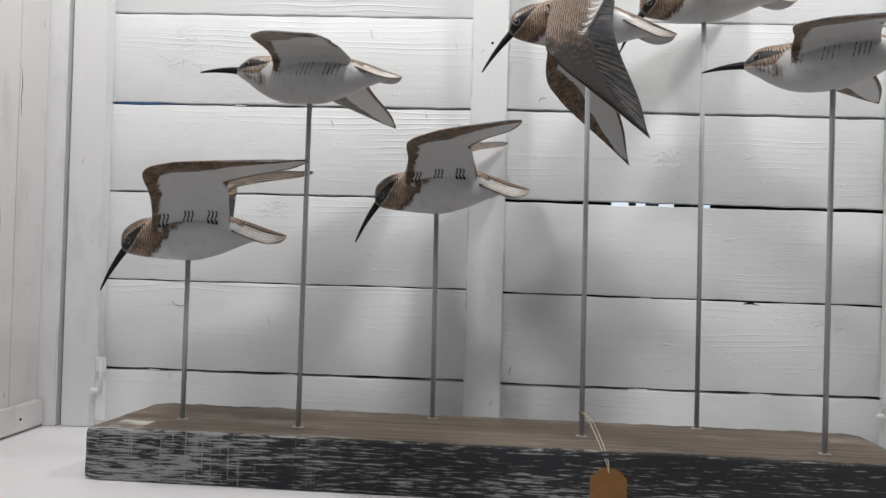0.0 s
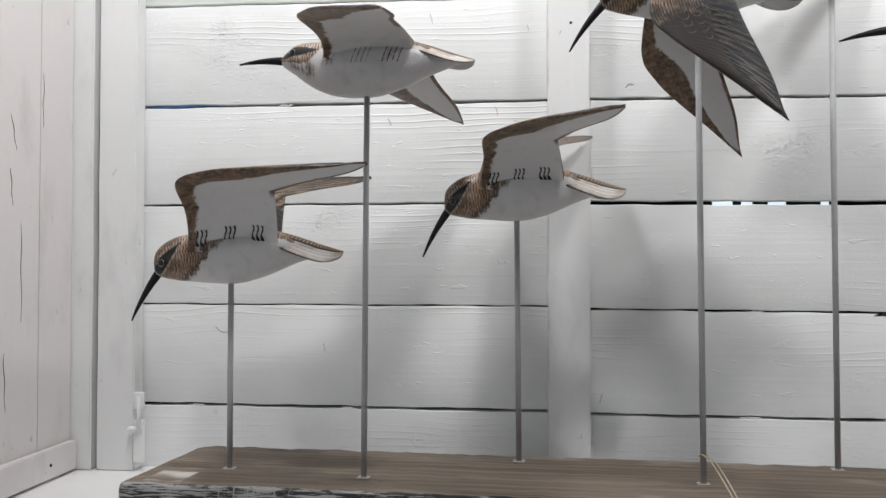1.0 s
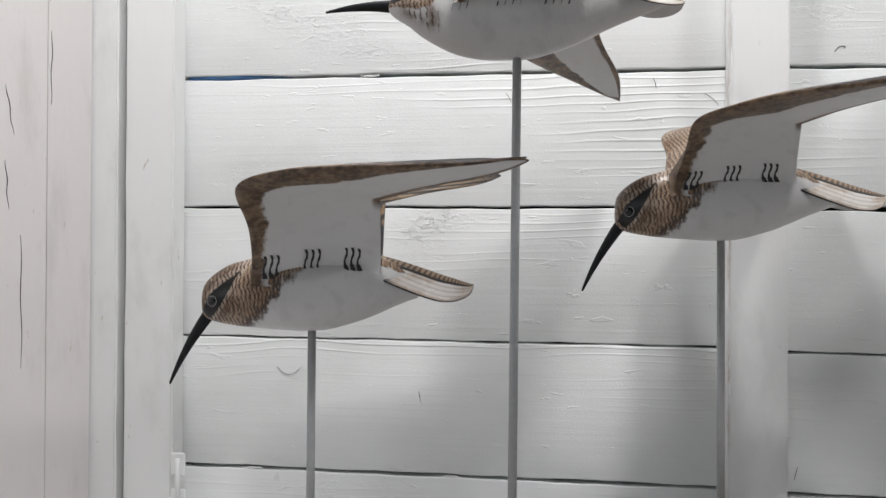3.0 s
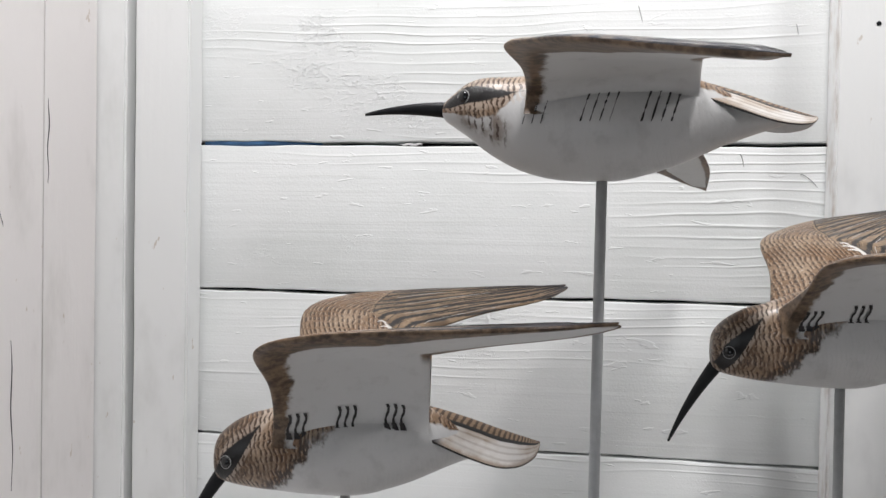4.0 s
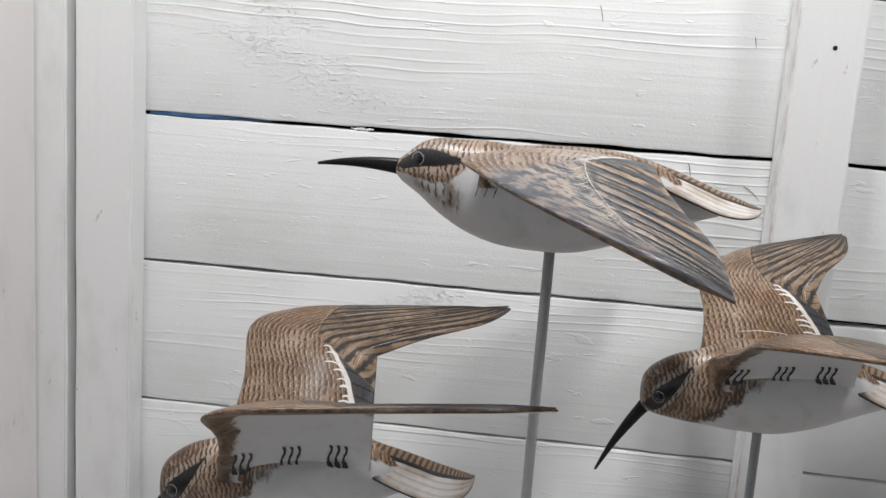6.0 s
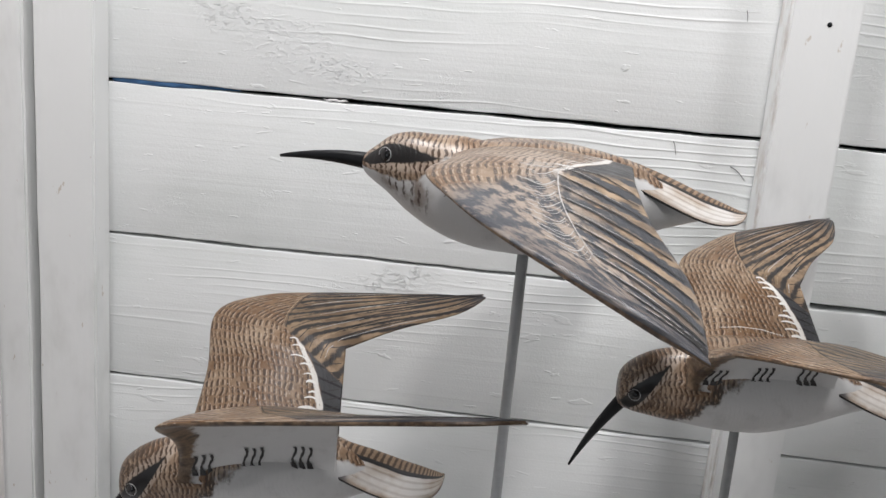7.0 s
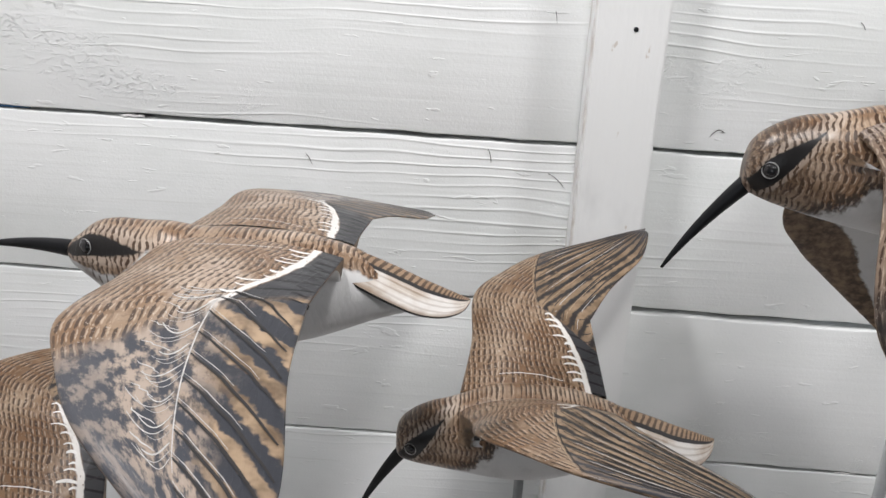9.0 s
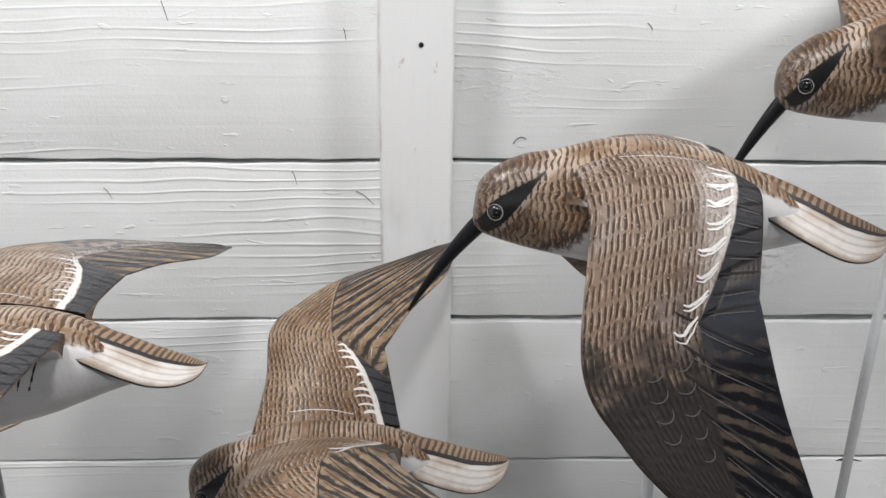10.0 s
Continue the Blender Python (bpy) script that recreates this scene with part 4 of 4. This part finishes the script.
def carved_bird(straight, wings, scallops, dark, seed):
    """One painted wooden shorebird as a single mesh; its origin is where the rod meets the belly."""
    rng = random.Random(seed)
    bm = bmesh.new()
    uvs = bm.loops.layers.uv.new("UVMap")
    raw = (HEAD_STRAIGHT if straight else HEAD_DOWN) + [(x, lo, hi - (LOW_BACK * max(0, 1 - abs(x) / 0.06) if straight else 0), w) for x, lo, hi, w in TRUNK]
    sections = [tuple(q) for q in curve_points(raw, 76)]
    first, last = sections[0][0], 0.1352
    m, rings = 32, []
    for x, lo, hi, w in sections:
        u = (x - first) / (last - first)
        c, h = (lo + hi) / 2, (hi - lo) / 2
        ring = []
        for k in range(m):
            a = 2 * math.pi * k / m
            ca, sa = math.cos(a), math.sin(a)
            y = max(w, 0.0008) * ca
            z = h * sa
            ring.append((bm.verts.new((x, y, c + z)), u, 0.5 + 0.5 * sa))
        rings.append(ring)
    for a, b in zip(rings, rings[1:]):
        for k in range(m):
            quad = (a[k], b[k], b[(k + 1) % m], a[(k + 1) % m])
            f = bm.faces.new([q[0] for q in quad])
            f.smooth = True
            for loop, q in zip(f.loops, quad):
                loop[uvs].uv = (q[1], q[2])
    for ring, flip in ((rings[0], False), (rings[-1], True)):
        vs = [q[0] for q in ring]
        bm.faces.new(vs[::-1] if flip else vs)
    build_tail(bm, uvs, *((0.94, 0.0145, 0.90) if straight else (1.12, 0.0185, 0.99)))
    # bill
    if straight:
        base, end, drop = Vector((-0.099, 0, 0.0465)), Vector((-0.158, 0, 0.0445)), Vector((0, 0, 0.002))
    else:
        base, end, drop = Vector((-0.0835, 0, 0.017)), Vector((-0.1185, 0, -0.0450)), Vector((-0.002, 0, 0.001))
    pts = [base.lerp(end, t) + drop * 4 * t * (1 - t) for t in spread(0, 1, 14)]
    tube(bm, pts, [0.0047 * (1 - t) ** 0.9 + 0.0009 for t in spread(0, 1, 14)], 12, 3, 0.8)
    # eyes with a painted ring
    ex, ez, ew = (-0.0875, 0.0530, 0.0115) if straight else (-0.0795, 0.0255, 0.0134)
    for side in (-1, 1):
        c = Vector((ex, side * ew, ez))
        n0 = Vector((-0.42, side, 0.06)).normalized()
        a = n0.cross(Vector((0, 0, 1))).normalized()
        b = n0.cross(a)
        rings_e = []
        for q in range(6):
            r, hgt = 0.0038 * math.cos(q * math.pi / 11), 0.0022 * math.sin(q * math.pi / 11) + 0.0012
            rings_e.append([bm.verts.new(c + n0 * hgt + r * (math.cos(t) * a + math.sin(t) * b)) for t in spread(0, 2 * math.pi, 20, endpoint=False)])
        for r0, r1 in zip(rings_e, rings_e[1:]):
            for k in range(20):
                f = bm.faces.new((r0[k], r0[(k + 1) % 20], r1[(k + 1) % 20], r1[k]))
                f.material_index, f.smooth = 4, True
        bm.faces.new(rings_e[-1]).material_index = 4
        ring_pts = [c + n0 * 0.0016 + 0.0043 * (math.cos(t) * a + math.sin(t) * b) for t in spread(0, 2 * math.pi, 29)]
        tube(bm, ring_pts, 0.00026, 6, 5, 1.0, False)
    for wing in wings:
        build_wing(bm, uvs, wing)
        if straight:
            ticks_on_flank(bm, sections, wing.side)
        else:
            ticks_at_root(bm, wing)
        wing_strokes(bm, wing, rng, scallops, dark)
    skin = M_BODY_STRAIGHT if straight else M_BODY
    return part("carved_bird", bm, [skin, M_WING_DARK if dark else M_WING_BARBED if straight else M_WING, M_UNDER, M_BILL, M_EYE, M_RING, M_WHITE, M_BLACK, M_TAIL, M_DAB, M_BUFF, M_THIN])


def wings_of(wrist, notch, tip, back=ROOT_BACK, arch=0.0, belly=0.008, broad=0.0, blend=0.34, front=ROOT_FRONT):
    return [Wing(side, wrist, notch, tip, back, arch, 0.006, belly, broad, blend, front) for side in (-1, 1)]


RAISED = dict(wrist=(-0.044, 0.096, 0.116), notch=(0.059, 0.055, 0.109), tip=(0.166, 0.112, 0.139), broad=0.010, belly=0.011)
HALF_RAISED = dict(wrist=(-0.039, 0.094, 0.096), notch=(0.048, 0.062, 0.096), tip=(0.110, 0.194, 0.121), broad=0.006)
SPREAD = dict(wrist=(-0.044, 0.122, 0.057), notch=(0.056, 0.080, 0.058), tip=(0.077, 0.250, 0.018), arch=0.001, belly=0.004, broad=0.002, blend=0.16)
LOWERED = dict(wrist=(-0.034, 0.090, -0.020), notch=(0.046, 0.072, 0.020), tip=(0.1085, 0.143, -0.129), back=(0.046, 0.013, 0.061), arch=0.024, blend=0.001, front=(-0.046, 0.004, 0.055))

BIRDS = [
    # rod foot, rod head, where the belly sits, pitch, roll, yaw, straight head, wings, label
    ((-0.442, 1.199), (-0.442, 1.201), (-0.442, 1.201, 0.296), 0.0, 2.0, 9.2, False, RAISED, "painted wooden shorebird with bent bill and both wings raised high"),
    ((-0.272, 1.168), (-0.270, 1.172), (-0.270, 1.172, 0.514), 0.0, -2.6, -4.0, True, SPREAD, "painted wooden shorebird with straight bill and wings spread level"),
    ((-0.096, 1.275), (-0.098, 1.273), (-0.098, 1.273, 0.374), 0.0, 3.8, 1.5, False, HALF_RAISED, "painted wooden shorebird with bent bill and wings half raised"),
    ((0.111, 1.176), (0.109, 1.181), (0.088, 1.190, 0.598), 7.0, 0.0, -4.0, False, LOWERED, "painted wooden shorebird with bent bill and wings swept down"),
    ((0.284, 1.265), (0.284, 1.270), (0.282, 1.270, 0.660), 0.0, 0.0, 0.0, False, HALF_RAISED, "painted wooden shorebird with bent bill on a tall rod"),
    ((0.408, 1.113), (0.411, 1.115), (0.411, 1.115, 0.533), -5.0, 0.0, -18.0, True, SPREAD, "painted wooden shorebird with straight bill at the end of the block"),
]
for i, (foot, head, belly, pitch, roll, yaw, straight, shape, label) in enumerate(BIRDS):
    bird = carved_bird(straight, wings_of(**shape), straight, shape is LOWERED, i)
    bird["label"] = label
    place(bird, pose(*belly, roll, pitch, yaw))
    bm = bmesh.new()
    tube(bm, [(*foot, Z_TOP - 0.004), (*head, belly[2] + 0.012)], 0.0035, 14)
    place(part("rod", bm, M_ROD, None, "thin grey steel rod"), Matrix())
    bm = box(-0.0072, 0.0072, -0.0055, 0.0055, 0, 0.0016, 0.0006, 1)
    place(part("rod_foot", bm, M_FOOT, None, "small white plate at the foot of the rod"), pose(foot[0], foot[1], Z_TOP - 0.0006, 0, 0, -3.3))

# price tag on a loop of twine, hanging over the front of the block
tag = tagged(empty("price_tag", pose(0.134, 1.074, 0.036)), "brown kraft card tag hanging on twine from a rod", "tag")
bm = bmesh.new()
outline = [(-0.019, -0.030), (0.019, -0.030), (0.0225, -0.026), (0.0225, 0.006), (0.010, 0.0185), (-0.010, 0.0185), (-0.0225, 0.006), (-0.0225, -0.026)]
lo = [bm.verts.new((x, -0.0005, z)) for x, z in outline]
hi = [bm.verts.new((x, 0.0005, z)) for x, z in outline]
bm.faces.new(lo)
bm.faces.new(hi[::-1])
for k in range(8):
    bm.faces.new((lo[k], hi[k], hi[(k + 1) % 8], lo[(k + 1) % 8]))
bmesh.ops.recalc_face_normals(bm, faces=bm.faces[:])
card = part("card", bm, M_TAG, tag)
card.rotation_euler = (radians(-6), 0, radians(-3))
for offset in (-0.0022, 0.0022):
    bm = bmesh.new()
    pts = curve_points([(0.111 - 0.134, 1.172 - 1.074, 0.106 - 0.036), (0.118 - 0.134 + offset, 1.150 - 1.074, 0.102 - 0.036), (0.126 - 0.134 + offset, 1.095 - 1.074, 0.082 - 0.036), (0.132 - 0.134 + offset * 0.6, 1.073 - 1.074, 0.062 - 0.036), (0.0, -0.0012, 0.0135)], 22)
    tube(bm, pts, 0.0007, 7)
    part("twine", bm, M_STRING, tag, "pale twisted twine")
bm = bmesh.new()
tube(bm, [(-0.0235 + 0.0042 * math.cos(a), 0.098 + 0.0045 * math.sin(a), 0.070 + 0.002 * math.sin(2 * a)) for a in spread(0, 2 * math.pi, 20)], 0.0008, 7)
part("loop", bm, M_STRING, tag, "loop of twine round the rod")

# latch on the left stile: two plates, a pin and a knob
latch = tagged(empty("latch", pose(-0.676, 1.463, 0.075)), "white-painted metal latch with a small knob", "latch")
for z0, z1 in ((0.026, 0.052), (-0.055, 0.010)):
    part("plate", box(-0.0085, 0.0085, -0.003, 0.0005, z0, z1, 0.001, 1), M_POST, latch)
bm = bmesh.new()
tube(bm, [(0.001, -0.005, 0.046), (0.001, -0.005, -0.01)], 0.0028, 10)
part("pin", bm, M_POST, latch)
bm = bmesh.new()
bmesh.ops.create_uvsphere(bm, u_segments=14, v_segments=9, radius=0.0062, matrix=Matrix.Translation((-0.0085, -0.008, -0.004)) @ Matrix.Diagonal((1.25, 1, 0.85, 1)))
part("knob", bm, M_POST, latch)
other = tagged(copy_thing(latch, pose(0.632, 1.463, 0.075)), "white-painted metal latch on the far stile", "latch")

# ---- the planks of the wall ----
for run, (x0, x1, joints) in enumerate(((-0.715, -0.0267, LEFT_JOINTS), (-0.0245, 0.67, RIGHT_JOINTS))):
    for row, (lower, upper) in enumerate(zip(joints, joints[1:])):
        plank(x0, x1, lower, upper, run * 20 + row)
bm = bmesh.new()
tube(bm, curve_points([(-0.684, 1.5030, 0.5712), (-0.65, 1.502, 0.5704), (-0.61, 1.502, 0.5706), (-0.555, 1.505, 0.5698)], 14), [0.0034] * 9 + [0.0024, 0.0018, 0.0014, 0.001, 0.0006], 8, 0, 0.6)
part("paint_streak", bm, M_BLUE, wall, "streak of old blue paint in the joint")
# clots of paint bridging the joints, and a gouge in one edge
for x, z, half, thick in ((0.238, 0.0965, 0.016, 0.0020), (0.442, 0.0950, 0.018, 0.0018), (0.247, 0.2520, 0.011, 0.0015), (-0.60, 0.1035, 0.013, 0.0016), (-0.36, 0.1022, 0.010, 0.0018), (-0.648, 0.5735, 0.015, 0.0016), (-0.46, 0.5692, 0.012, 0.0018)):
    bm = bmesh.new()
    tube(bm, [(x + half * t, 1.5012 + 0.0006 * math.sin(5 * t + x * 40), z + 0.0005 * math.sin(7 * t + x * 90)) for t in spread(-1, 1, 12)], [thick * (0.25 + 0.75 * math.sin(math.pi * (k + 0.5) / 12) * (0.7 + 0.3 * math.sin(k * 2.1 + x * 50))) for k in range(12)], 8, 0, 0.6)
    part("paint_clot", bm, M_SHELF, wall, "white paint clotted in the joint")
bm = bmesh.new()
tube(bm, [(0.412 + 0.028 * t, 1.4993, 0.2462 + 0.0018 * math.sin(4 * t)) for t in spread(0, 1, 10)], [0.0005, 0.0010, 0.0015, 0.0019, 0.0014, 0.0016, 0.0011, 0.0008, 0.0006, 0.0003], 8, 0, 0.4)
part("gouge", bm, M_DARK, wall, "dark gouge in the plank's edge")
# glowing strips close behind the open joint stand in for the daylight beyond
glow = bpy.data.materials.new("daylight")
glow.use_nodes = True
glow.node_tree.nodes["Principled BSDF"].inputs["Emission Color"].default_value = (0.75, 0.88, 1.0, 1)
glow.node_tree.nodes["Principled BSDF"].inputs["Emission Strength"].default_value = 0.9
for x0, x1 in ((0.193, 0.222), (0.236, 0.251), (0.275, 0.300), (0.352, 0.362)):
    part("daylight_gap", box(x0, x1, 1.535, 1.540, 0.405, 0.418), glow, wall, "glowing strip standing for daylight in the joint")
# bristles and hairline nicks caught in the paint
for x, z, dx, dz, bend in ((-0.079, 0.5415, 0.016, -0.013, 0.002), (-0.234, 0.705, 0.004, -0.016, 0.001), (-0.086, 0.684, 0.002, -0.010, 0.0015), (-0.135, 0.560, 0.004, -0.012, 0.003), (-0.57, 0.225, 0.03, 0.002, -0.010), (-0.40, 0.20, 0.003, -0.012, 0.003), (-0.30, 0.545, 0.006, -0.010, 0.002), (0.17, 0.69, 0.005, -0.006, 0.001), (0.02, 0.115, 0.004, 0.014, 0.002), (0.06, 0.585, 0.012, 0.004, 0.004)):
    bm = bmesh.new()
    tube(bm, [(x + dx * t, 1.4988, z + dz * t + 4 * bend * t * (1 - t)) for t in spread(0, 1, 8)], [0.00032] * 6 + [0.00026, 0.00015], 6)
    part("bristle", bm, M_BLACK, wall, "fine dark bristle stuck in the paint")
